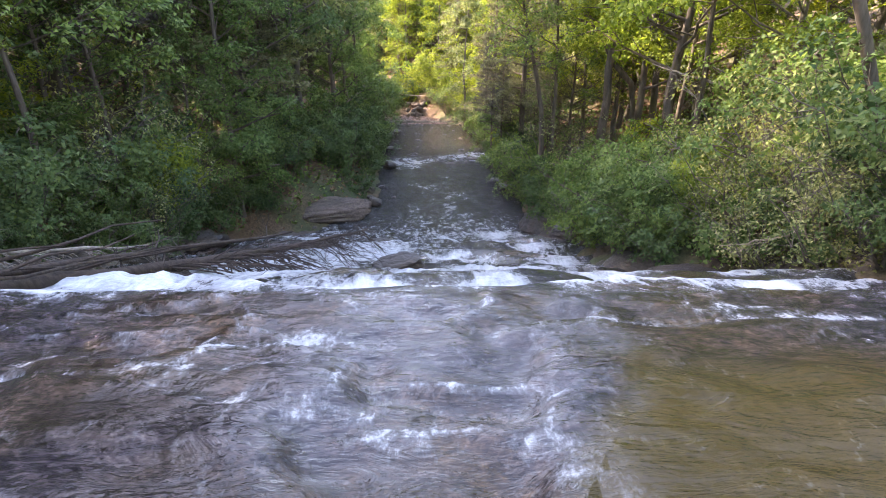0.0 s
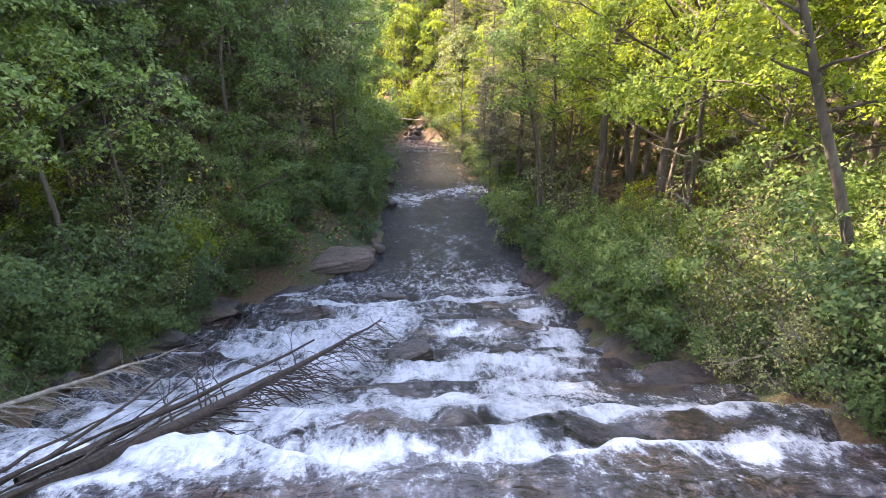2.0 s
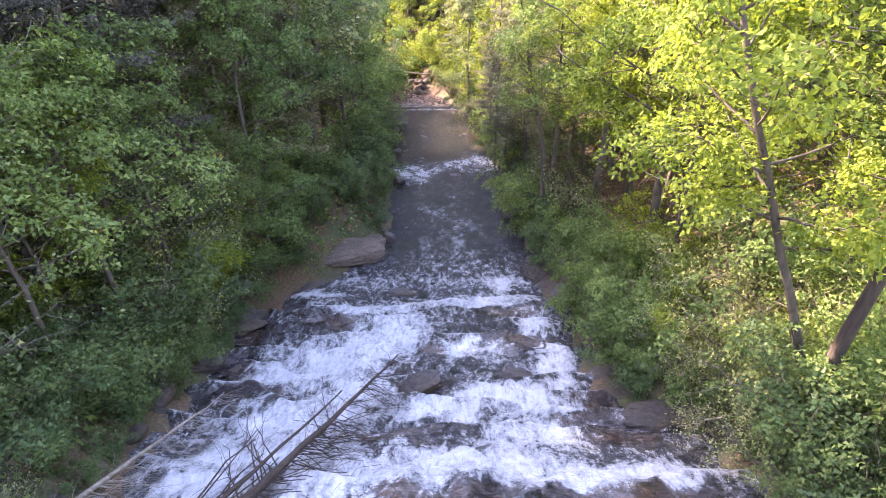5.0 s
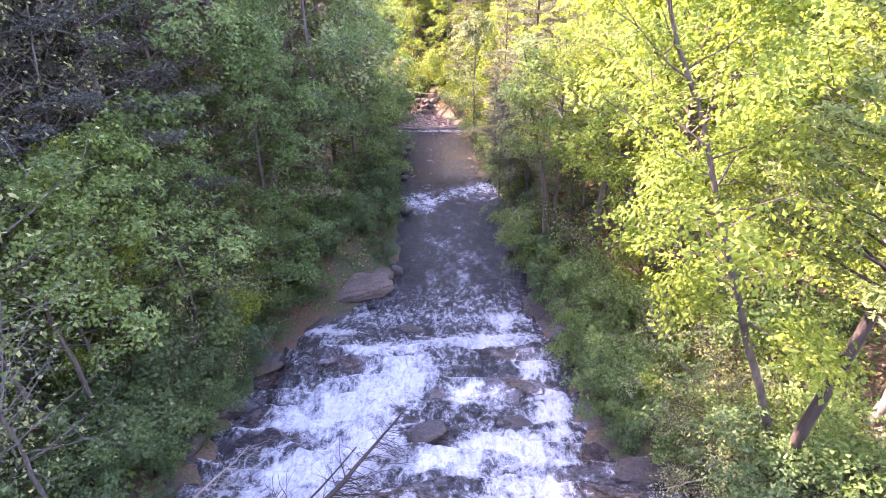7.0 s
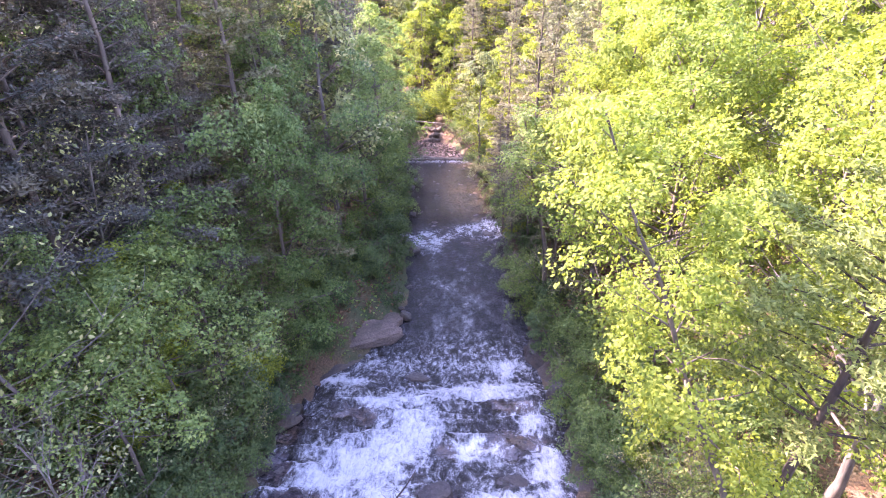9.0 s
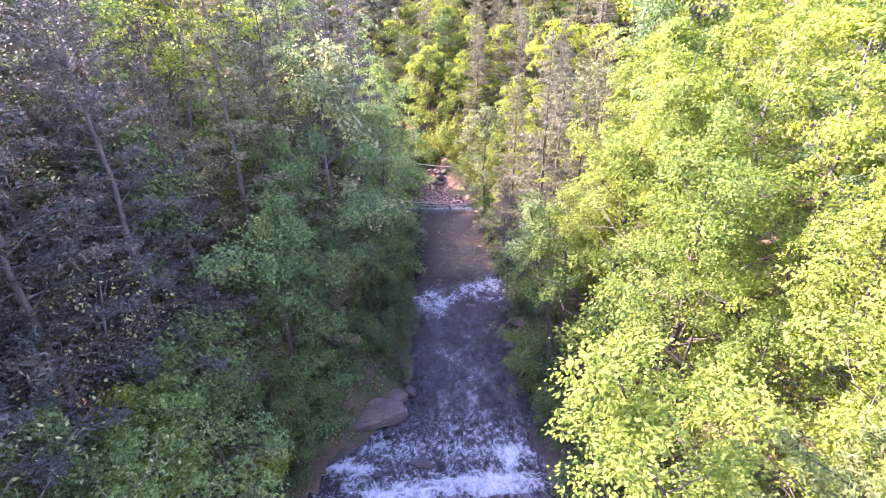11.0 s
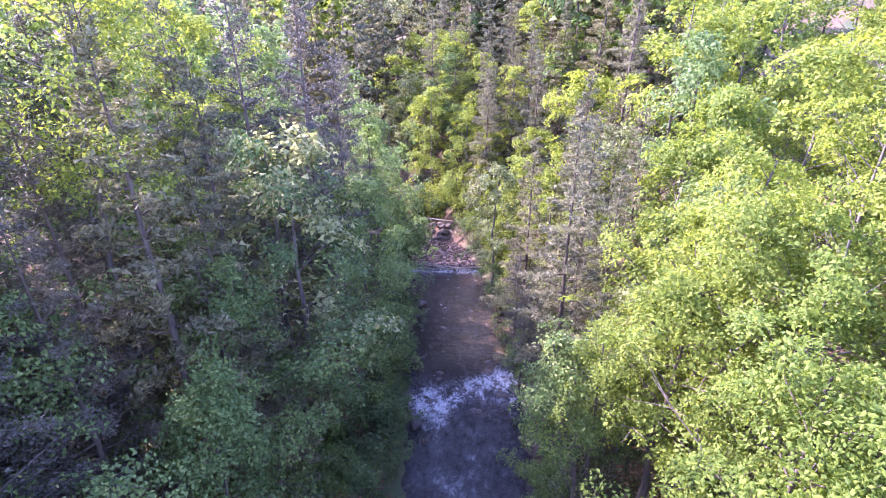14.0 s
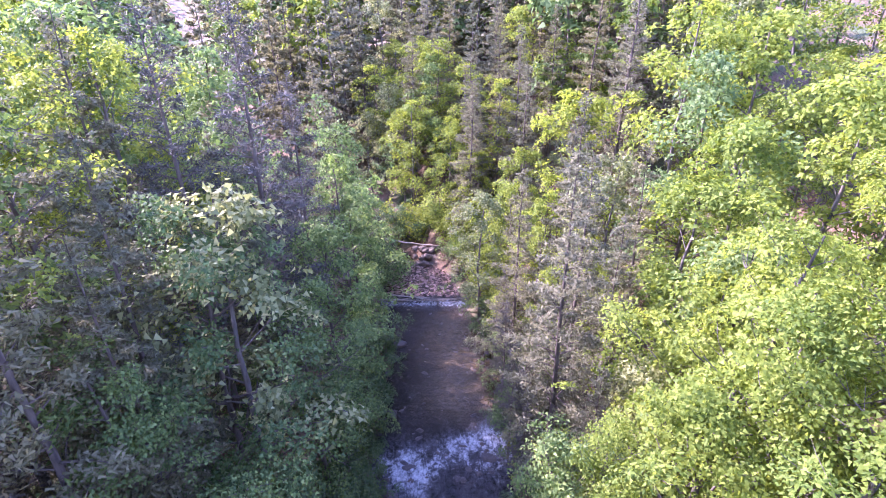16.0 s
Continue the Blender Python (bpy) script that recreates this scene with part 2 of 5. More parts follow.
# ---- mesh helpers ----
def raw_mesh(name, verts, faces, material, smooth=False, parent=None, label=""):
    """A mesh object from arrays; faces all have the same number of corners."""
    verts, faces = np.asarray(verts, np.float32).reshape(-1, 3), np.asarray(faces, np.int32)
    k = faces.shape[1]
    me = bpy.data.meshes.new(name)
    me.vertices.add(len(verts))
    me.vertices.foreach_set("co", verts.ravel())
    me.loops.add(faces.size)
    me.loops.foreach_set("vertex_index", faces.ravel())
    me.polygons.add(len(faces))
    me.polygons.foreach_set("loop_start", np.arange(0, faces.size, k, dtype=np.int32))
    me.polygons.foreach_set("use_smooth", np.full(len(faces), smooth))
    me.update(calc_edges=True)
    me.materials.append(material)
    ob = new(name, me)
    if parent:
        ob.parent = parent
    return tagged(ob, label)


def attribute(ob, name, values):
    at = ob.data.attributes.new(name, "FLOAT", "POINT")
    at.data.foreach_set("value", np.asarray(values, np.float32).ravel())


def sheet(xs, ys):
    """Grid points and quads over two rows of coordinates."""
    X, Y = np.meshgrid(xs, ys)
    n, m = len(ys), len(xs)
    i = (np.arange(n - 1)[:, None] * m + np.arange(m - 1)[None]).ravel()
    return X, Y, np.stack([i, i + 1, i + m + 1, i + m], 1)


def hash2(ix, iy, seed):
    v = np.sin(ix * 127.1 + iy * 311.7 + seed * 74.7) * 43758.5453
    return v - np.floor(v)


def value_noise(x, y, seed=0):
    """Smooth noise from 0 to 1, one cell a unit."""
    ix, iy = np.floor(x), np.floor(y)
    fx, fy = x - ix, y - iy
    fx, fy = fx * fx * (3 - 2 * fx), fy * fy * (3 - 2 * fy)
    a, b = hash2(ix, iy, seed), hash2(ix + 1, iy, seed)
    c, d = hash2(ix, iy + 1, seed), hash2(ix + 1, iy + 1, seed)
    return (a * (1 - fx) + b * fx) * (1 - fy) + (c * (1 - fx) + d * fx) * fy


def fractal(x, y, seed=0, octaves=4):
    total, amp = 0, 0.5
    for k in range(octaves):
        total = total + amp * value_noise(x * 2 ** k, y * 2 ** k, seed + k)
        amp *= 0.5
    return total / (1 - 0.5 ** octaves)


def smooth(a, b, v):
    s = np.clip((v - a) / (b - a), 0, 1)
    return s * s * (3 - 2 * s)


# ---- the valley: level of the stream, its edges, the slopes ----
LEVEL_Y = [-60, 4.0, 5.6, 8.2, 10.1, 11, 15, 17, 18, 28.5, 30.5, 41.8, 43.2, 70, 260]
LEVEL_Z = [0.3, 0.0, -0.5, -1.8, -2.4, -2.8, -3.7, -4.6, -4.7, -4.72, -4.85, -4.9, -5.2, -5.6, -9]
LEFT_Y = [-60, -6, 4.8, 8.4, 11.9, 14.8, 16.6, 18.5, 21.5, 25, 30, 36, 42, 47, 52, 70, 260]
LEFT_X = [-7, -6.6, -5.7, -6.4, -6.7, -6.4, -6.0, -4.3, -3.0, -2.8, -3.7, -3.3, -5.0, -4.8, -9.0, -26, -120]
RIGHT_Y = [-60, -6, 3.5, 5.4, 7.5, 8.6, 9.6, 11.3, 15, 17.4, 21, 25, 30, 36, 42, 47, 52, 70, 260]
RIGHT_X = [7, 6.5, 5.3, 4.8, 4.9, 4.6, 3.5, 3.5, 4.1, 3.3, 3.3, 2.7, 2.9, 2.7, 0.9, -0.6, -5.5, -22, -115]


def left_edge(y):
    y = np.asarray(y, float)
    return np.interp(y, LEFT_Y, LEFT_X) + smooth(18, 21, y) * (0.8 * (fractal(y * 0.45, 0 * y + 3.3, 93) - 0.5) + 0.7 * (fractal(y * 1.7, 0 * y + 1.2, 95) - 0.5))


def right_edge(y):
    y = np.asarray(y, float)
    return np.interp(y, RIGHT_Y, RIGHT_X) + smooth(17, 20, y) * (0.7 * (fractal(y * 0.45, 0 * y + 8.3, 97) - 0.5) + 0.7 * (fractal(y * 1.7, 0 * y + 5.2, 99) - 0.5))


def level(y):
    return np.interp(y, LEVEL_Y, LEVEL_Z)


def ground_height(x, y):
    xl, xr = left_edge(y), right_edge(y)
    left, right = np.maximum(xl - x, 0), np.maximum(x - xr, 0)
    n1, n2 = fractal(x * 0.12 + 7, y * 0.12, 3), fractal(x * 0.7, y * 0.7, 9)
    up_l = 0.55 * smooth(0, 1.2, left) + 0.50 * np.maximum(left - 0.6, 0)
    up_r = 0.50 * smooth(0, 1.0, right) + 0.42 * np.maximum(right - 0.6, 0)
    rise = np.where(left > 0, 30 * (1 - np.exp(-up_l / 30)), 30 * (1 - np.exp(-up_r / 30)))
    out = np.maximum(left, right)
    bed = -0.45 * smooth(0, 0.8, np.minimum(x - xl, xr - x))
    rough = (n1 - 0.5) * 3.0 * smooth(1, 12, out) + (n2 - 0.5) * 0.5 * smooth(0.1, 1.5, out)
    return level(y) + np.where(out > 0, rise + rough, bed)


def spread_axis(inner0, inner1, step, far0, far1, growth=1.16):
    mid = list(np.arange(inner0, inner1, step))
    lo, hi, s = [inner0], [mid[-1]], step
    while lo[-1] > far0:
        s *= growth
        lo.append(lo[-1] - s)
    s = step
    while hi[-1] < far1:
        s *= growth
        hi.append(hi[-1] + s)
    return np.array(lo[:0:-1] + mid + hi[1:])


X, Y, F = sheet(spread_axis(-16, 16, 0.35, -1500, 1500), spread_axis(-8, 60, 0.4, -1500, 1500))
H = ground_height(X, Y)
ground = tagged(raw_mesh("ground", np.stack([X, Y, H], -1), F, GROUND, True),
                "steep forest floor of brown leaf litter and moss", "ground", kind="structure")

# ---- the falls: bedrock and water ----
WHITE = [(-4.9, 16.6, 0.9, 0.35), (2.0, 17.7, 0.3, 0.9), (0.6, 15.9, 1.8, 0.5), (-1.9, 13.3, 0.9, 1.2), (-3.4, 11.2, 1.3, 0.7),
         (-2.4, 9.7, 0.9, 0.9), (-3.6, 8.5, 1.2, 0.8), (-2.3, 6.1, 1.3, 0.5), (-2.9, 5.1, 1.4, 0.5), (-4.0, 4.9, 1.2, 0.5),
         (0.3, 6.8, 1.6, 0.6), (1.7, 7.9, 0.9, 0.6), (2.5, 11.0, 0.5, 1.2), (0.9, 9.5, 1.0, 0.5), (0.3, 12.4, 0.7, 0.4),
         (2.1, 6.3, 1.0, 0.35), (3.4, 6.3, 0.9, 0.3), (1.2, 4.85, 1.3, 0.2), (3.5, 4.9, 0.6, 0.25), (-1.5, 4.9, 1.0, 0.3),
         (-3.6, 4.05, 0.8, 0.3), (2.2, 14.0, 0.5, 0.8), (-4.3, 7.0, 0.7, 0.6), (-3.0, 7.2, 0.9, 0.8), (-3.4, 14.9, 0.9, 0.6), (-3.66, 11.8, 1.0, 0.7), (-2.4, 12.2, 0.9, 0.7),
         (0.4, 12.1, 0.7, 0.5), (-0.5, 8.9, 0.8, 0.4), (-4.3, 6.0, 0.7, 0.45), (-2.2, 6.4, 0.9, 0.5), (1.6, 9.1, 0.7, 0.5), (-4.2, 10.7, 1.1, 0.7), (-2.0, 15.4, 1.0, 0.5)]
ROCKY = [(-0.87, 9.9, 0.5, 0.45), (1.48, 10.6, 0.45, 0.4), (-3.9, 14.2, 1.1, 0.5), (-1.2, 7.7, 0.9, 0.35), (-0.2, 5.6, 1.5, 0.33),
         (3.0, 7.8, 0.8, 0.5), (3.0, 5.55, 1.0, 0.3), (-5.1, 9.7, 0.8, 0.4), (-6.7, 11.2, 0.8, 0.7), (-6.4, 13.4, 1.0, 0.7),
         (1.5, 12.6, 1.3, 0.7), (-0.6, 12.1, 0.5, 0.4), (1.9, 5.55, 0.8, 0.3), (-6.9, 15.6, 1.0, 0.6), (3.0, 9.3, 0.5, 0.5), (-3.6, 13.7, 0.6, 0.3), (-5.9, 11.2, 0.8, 0.4), (2.6, 8.4, 0.7, 0.35), (2.7, 5.75, 0.9, 0.3), (1.8, 14.7, 0.9, 0.45)]


def blobs(x, y, rows, size=1.0):
    """How far a place lies inside the patches: 1 at their middles."""
    best = np.zeros_like(x)
    wx, wy = x + (fractal(x * 1.7, y * 1.7, 31) - 0.5) * 1.5, y + (fractal(x * 1.7 + 9, y * 1.7, 37) - 0.5) * 1.1
    for cx, cy, rx, ry in rows:
        best = np.maximum(best, np.exp(-((wx - cx) / (size * rx)) ** 2 - ((wy - cy) / (size * ry)) ** 2))
    return best


def falls_shape(x, y):
    """Height of the water, of the rock, and the share of white."""
    warp = (fractal(x * 0.38, y * 0.38, 5) - 0.5) * 3.4 + 0.12 * x
    u = (y + warp) / 1.25
    step = (u - np.floor(u))
    tread = smooth(0.0, 0.30, step) - step
    falling = smooth(3.9, 5.2, y) * (1 - smooth(15.8, 17.2, y))
    foot = 1.5 * (fractal(x * 0.75, y * 0.35, 151) - 0.5) * smooth(13.5, 15.5, y) * (1 - smooth(18.2, 18.44, y))
    base = level(y + foot) - 0.32 * falling * tread
    rocky, white = blobs(x, y, ROCKY), blobs(x, y, WHITE, 1.22)
    steep = smooth(0.30, 0.05, step) * falling
    water = base + 0.035 * (fractal(x * 2.2, y * 1.6, 12) - 0.5) * 2 * (0.4 + falling) + (0.09 * (fractal(x * 3.5, y * 2.5, 15) - 0.5) + 0.07 * (fractal(x * 8, y * 6, 17) - 0.5)) * white
    ridged = np.abs(fractal(x * 2.2 + 0.8 * y, y * 4.2, 23) - 0.5) * 2
    rock = base - 0.11 + 0.07 * rocky * falling + (0.10 * (fractal(x * 2.6, y * 2.6, 21) - 0.5) + 0.09 * (ridged - 0.3) * (0.3 + rocky) + 0.05 * (fractal(x * 9, y * 9, 25) - 0.5)) * (0.6 + falling)
    foam = 0.36 + 0.78 * white - 0.46 * rocky + 0.15 * steep
    foam = foam * smooth(3.6, 4.3, y) * (1 - smooth(17.2, 18.6, y))
    # two low sills in the pool above the falls
    for sy, slope, x0, x1 in ((2.62, 0.10, -3.2, -0.75), (2.95, 0.12, -2.6, -0.6), (3.45, 0.0, 0.6, 3.8)):
        d = y - (sy + slope * (x - x0) + 0.12 * (fractal(x * 2, y * 0 + sy, 41) - 0.5))
        inside = smooth(x0 - 0.3, x0 + 0.3, x) * (1 - smooth(x1 - 0.3, x1 + 0.3, x))
        water = water + 0.06 * inside * (1 - smooth(-0.06, 0.10, d))
        foam = foam + 0.36 * inside * np.exp(-((d - 0.05) / 0.08) ** 2)
    foam = foam - 0.22 * (1 - smooth(0.6, 2.2, y)) * (y < 3) + 0.08 * smooth(0.2, 2.0, y + 0.4 * x * (x > 0) * -1) * (1 - smooth(3.6, 4.3, y)) * (1 - 0.55 * smooth(0.6, 2.4, x))
    # short standing waves of the pool, broken white along some crests
    shallow = smooth(0.3, 1.2, y) * (1 - smooth(3.7, 4.4, y))
    crest = 1 - np.abs(2 * fractal(x * 1.15 + 0.35 * y + 4, y * 2.7 + 0.25 * x, 111, 3) - 1)
    water = water + 0.055 * crest ** 2 * shallow
    foam = foam + shallow * 0.42 * smooth(0.84, 0.98, crest) * smooth(0.42, 0.6, fractal(x * 0.9, y * 1.3, 115))
    # low ledges of the bedrock under the sheet
    q = 5.2 * fractal(x * 0.42 + 2.1, y * 0.95 + 0.12 * x, 141, 4) + 0.55 * y
    part_q = q - np.floor(q)
    edge_q = np.exp(-((part_q - 0.10) / 0.07) ** 2)
    broken = smooth(0.40, 0.62, fractal(x * 1.6 + 5, y * 1.6, 143))
    on_rock = shallow * (1 - smooth(0.3, 1.2, x - 0.35 * (y - 2.3)) * (1 - smooth(2.7, 3.3, y)))
    water = water - 0.075 * (smooth(0.0, 0.2, part_q) - part_q) * on_rock
    foam = foam + on_rock * (0.34 * edge_q * broken + 0.10 * smooth(0.5, 0.75, fractal(x * 2.4, y * 3.4, 145)) - 0.04)
    # small drop far down the stream and the riffle in front of the logs, plus a pale base below the falls
    ry = y + 2.6 * (fractal(x * 0.55, y * 0.25, 83) - 0.5) - 0.25 * x
    foam = foam + (0.05 + 0.62 * fractal(x * 0.9, y * 0.9, 85) + 0.55 * (fractal(x * 3.1, y * 2.4, 87) - 0.35)) * np.exp(-((ry - 30.2) / 1.35) ** 2) + 0.45 * np.exp(-((y - 43.1) / 0.5) ** 2) + smooth(17.0, 18.0, y) * (0.20 + 0.10 * (1 - smooth(24, 31, y)) + 0.04 * (1 - smooth(18.0, 21, y)))
    # foam streaks of the pool, whitened further to paint in reflected sky
    pool = smooth(17.5, 18.5, y) * (1 - smooth(27, 30, y))
    mid_stream = np.exp(-((x - 0.4 + 0.10 * (y - 18)) / 1.7) ** 2)
    foam = foam + pool * ((0.34 * (fractal(x * 1.9 + 0.3 * y, y * 1.1, 101) - 0.44) + 0.36 * (fractal(x * 4.5, y * 3.0, 103) - 0.5)) * (0.4 + 0.5 * mid_stream) + 0.13 - 0.10 * (1 - mid_stream))
    sand = smooth(0.65, 1.0, x - 0.35 * (y - 2.3) + 0.6 * (fractal(x * 1.1, y * 1.1, 51) - 0.5)) * (1 - smooth(2.7, 3.3, y + 0.3 * (fractal(x * 2, y * 2, 53) - 0.5)))
    sand = sand + 0.2 * shallow * smooth(0.5, 0.62, fractal(x * 0.8 + 3, y * 1.1, 113)) + 0.6 * smooth(-2.6, 0.2, x + 1.2 * (fractal(x * 0.5, y * 0.3, 133) - 0.5)) * smooth(31.0, 34, y) * (1 - smooth(40, 44, y)) + 0.25 * smooth(30.5, 33, y) * (1 - smooth(40, 44, y)) + 0.75 * smooth(43.5, 45, y)
    sand = np.clip(sand, 0, 1)
    calm = smooth(18.5, 21, y) * (1 - 0.9 * np.exp(-((ry - 30.2) / 1.6) ** 2)) * (1 - np.exp(-((y - 43.1) / 0.7) ** 2))
    thin = smooth(0.9, 2.0, y + 0.8 * (fractal(x * 0.6, y * 0.6, 121) - 0.5))
    thin = np.maximum(thin * (1 - smooth(4.6, 5.6, y)), 0.95 * smooth(0.15, 0.5, rocky) * falling)
    return thin, water, rock, foam * (1 - 0.85 * sand * (y < 3.4) * smooth(0.4, 1.0, x)), sand, calm


X, Y, F = sheet(np.arange(-8.4, 5.6, 0.07), np.arange(0.3, 18.6, 0.07))
thin, Wz, Rz, foam, sand, calm = falls_shape(X, Y)
edge = np.minimum(X - np.interp(Y, LEFT_Y, LEFT_X), np.interp(Y, RIGHT_Y, RIGHT_X) - X)
sink = 0.5 * smooth(0.1, -0.5, edge)
lift = np.where(X < 0, 0.22, 0.42) * smooth(0.45, -0.4, edge) * smooth(3.0, 5.0, Y)
water = raw_mesh("water", np.stack([X, Y, Wz - sink], -1), F, WATER, True)
attribute(water, "foam", foam)
attribute(water, "sand", sand)
attribute(water, "calm", calm)
attribute(water, "shallow", thin)
tagged(water, "clear stream sliding white over dark ledges", "water", kind="structure")
bedrock = raw_mesh("bedrock", np.stack([X, Y, Rz + lift * (0.6 + 0.8 * fractal(X * 1.3, Y * 1.3, 61))], -1), F, WET_ROCK, True)
tagged(bedrock, "dark wet stepped bedrock of the waterfall", "rock ledge", kind="structure")
X, Y, F = sheet(np.arange(-30, 8, 0.16), np.arange(18.45, 75, 0.16))
thin, Wz, Rz, foam, sand, calm = falls_shape(X, Y)
keep = (X > np.interp(Y, LEFT_Y, LEFT_X) - 1) & (X < np.interp(Y, RIGHT_Y, RIGHT_X) + 1)
F = F[keep.ravel()[F].all(1)]
lower = raw_mesh("lower_water", np.stack([X, Y, Wz + 0.003], -1), F, WATER, True)
attribute(lower, "foam", foam)
attribute(lower, "sand", sand)
attribute(lower, "calm", calm)
attribute(lower, "shallow", thin)
tagged(lower, "calm dark stream with a low riffle", "water", kind="structure")
X, Y, F = sheet(np.arange(-9, 9, 0.2), np.arange(-40, 0.44, 0.2))
thin, Wz, Rz, foam, sand, calm = falls_shape(X, Y)
upper = raw_mesh("upper_water", np.stack([X, Y, Wz - 0.004], -1), F, WATER, True)
attribute(upper, "foam", foam)
attribute(upper, "sand", sand)
attribute(upper, "calm", calm)
attribute(upper, "shallow", thin)
tagged(upper, "shallow pool above the waterfall", "water", kind="structure")


# ---- plants ----
def tube(path, radii, sides=6):
    path = np.asarray(path, float)
    tangent = np.gradient(path, axis=0)
    tangent /= np.linalg.norm(tangent, axis=1, keepdims=True) + 1e-9
    ref = np.where(np.abs(tangent[:, 2:3]) > 0.9, [[1.0, 0, 0]], [[0, 0, 1.0]])
    u = np.cross(tangent, ref)
    u /= np.linalg.norm(u, axis=1, keepdims=True) + 1e-9
    v = np.cross(tangent, u)
    a = np.arange(sides) * 2 * math.pi / sides
    ring = u[:, None] * np.cos(a)[None, :, None] + v[:, None] * np.sin(a)[None, :, None]
    verts = path[:, None] + ring * np.asarray(radii)[:, None, None]
    n = len(path)
    i = np.arange(n - 1)[:, None] * sides
    j = np.arange(sides)[None]
    k = (j + 1) % sides
    faces = np.stack([i + j, i + k, i + sides + k, i + sides + j], -1).reshape(-1, 4)
    return verts.reshape(-1, 3), faces


def join(pieces):
    verts, faces, base = [], [], 0
    for v, f in pieces:
        verts.append(v)
        faces.append(f + base)
        base += len(v)
    return np.concatenate(verts), np.concatenate(faces)


def leaves(rng, centres, size, width=0.55, flat=0.6, folded=True):
    """One blade at each centre: a folded kite, or a plain small triangle."""
    n = len(centres)
    d = rng.normal(size=(n, 3)) * [1, 1, 0.55]
    d[:, 2] -= 0.25
    d /= np.linalg.norm(d, axis=1, keepdims=True)
    up = rng.normal(size=(n, 3)) * flat + [0, 0, 1]
    side = np.cross(d, up)
    side /= np.linalg.norm(side, axis=1, keepdims=True) + 1e-9
    nor = np.cross(side, d)
    s = size * rng.uniform(0.65, 1.3, (n, 1))
    base, tip = centres - d * s * 0.5, centres + d * s * 0.5
    mid = centres + nor * s * 0.12 - d * s * 0.05
    if not folded:
        skew = side * s * width * rng.uniform(-0.5, 0.5, (n, 1))
        v = np.stack([base + side * s * width * 0.7, tip + skew, base - side * s * width * 0.7 + nor * s * 0.15], 1)
        return v.reshape(-1, 3), np.arange(n * 3).reshape(-1, 3)
    v = np.stack([base, mid + side * s * width * 0.5, tip, mid - side * s * width * 0.5], 1)
    return v.reshape(-1, 3), np.arange(n * 4).reshape(-1, 4)


def sprays(rng, middles, radii, normals, count, leaf, width=0.55, folded=True):
    """Leaves gathered in shallow domed pads, facing along the normals, with lobed rims and gaps between the pads."""
    share = radii ** 2 / (radii ** 2).sum()
    pick = rng.choice(len(middles), count, p=share)
    nor = normals[pick]
    a = np.cross(nor, rng.normal(size=(len(middles), 3))[pick] + 1e-3)
    a /= np.linalg.norm(a, axis=1, keepdims=True)
    b = np.cross(nor, a)
    th = rng.uniform(0, 2 * math.pi, count)
    lobe = 1 + 0.32 * np.cos(rng.integers(2, 5, len(middles))[pick] * th + rng.uniform(0, 6.3, len(middles))[pick])
    rho = rng.uniform(0.02, 1, count) ** 0.55
    r = (radii[pick] * lobe * rho)[:, None]
    out = a * np.cos(th)[:, None] + b * np.sin(th)[:, None]
    R = radii[pick][:, None]
    at0 = middles[pick] + out * r + nor * (0.30 * R * (1 - rho[:, None] ** 2) + rng.normal(size=(count, 1)) * 0.13 * R)
    d = out + rng.normal(size=(count, 3)) * 0.55 - nor * rng.uniform(0.0, 0.6, (count, 1))
    d /= np.linalg.norm(d, axis=1, keepdims=True)
    up = nor + rng.normal(size=(count, 3)) * 0.42
    side = np.cross(d, up)
    side /= np.linalg.norm(side, axis=1, keepdims=True) + 1e-9
    n2 = np.cross(side, d)
    s = leaf * rng.uniform(0.65, 1.35, (count, 1))
    base, tip = at0 - d * s * 0.5, at0 + d * s * 0.5
    if folded:
        mid = at0 - n2 * s * 0.10 - d * s * 0.05
        v = np.stack([base, mid + side * s * width * 0.55, tip, mid - side * s * width * 0.55], 1)
        return v.reshape(-1, 3), np.arange(count * 4).reshape(-1, 4)
    skew = side * s * width * rng.uniform(-0.5, 0.5, (count, 1))
    v = np.stack([base + side * s * width * 0.75, tip + skew, base - side * s * width * 0.75], 1)
    return v.reshape(-1, 3), np.arange(count * 3).reshape(-1, 3)


def facing(rng, middles, axis_xy, out_part=0.55):
    """Pad normals: up, leaning away from the stem."""
    away = middles - np.array([axis_xy[0], axis_xy[1], 0])
    away[:, 2] = 0
    away /= np.linalg.norm(away, axis=1, keepdims=True) + 1e-6
    n = away * out_part + [0, 0, 1] + rng.normal(size=middles.shape) * 0.28
    return n / np.linalg.norm(n, axis=1, keepdims=True)


def curve_to(rng, start, way, length, bend, n=6, wobble=0.06):
    """A bent path from start."""
    s = np.linspace(0, 1, n)[:, None]
    p = start + way * length * s + np.asarray(bend) * length * s ** 2
    p[1:] += rng.normal(size=(n - 1, 3)) * wobble * length / n
    return p


def plant(name, label, category, parts):
    root = tagged(new(name), label, category)
    for part_name, (v, f), mat, is_smooth in parts:
        ob = raw_mesh(part_name, v, f, mat, is_smooth, root)
        if part_name in ("branchwork", "twig_work", "crown"):
            tagged(ob, kind="stuff")
    return root


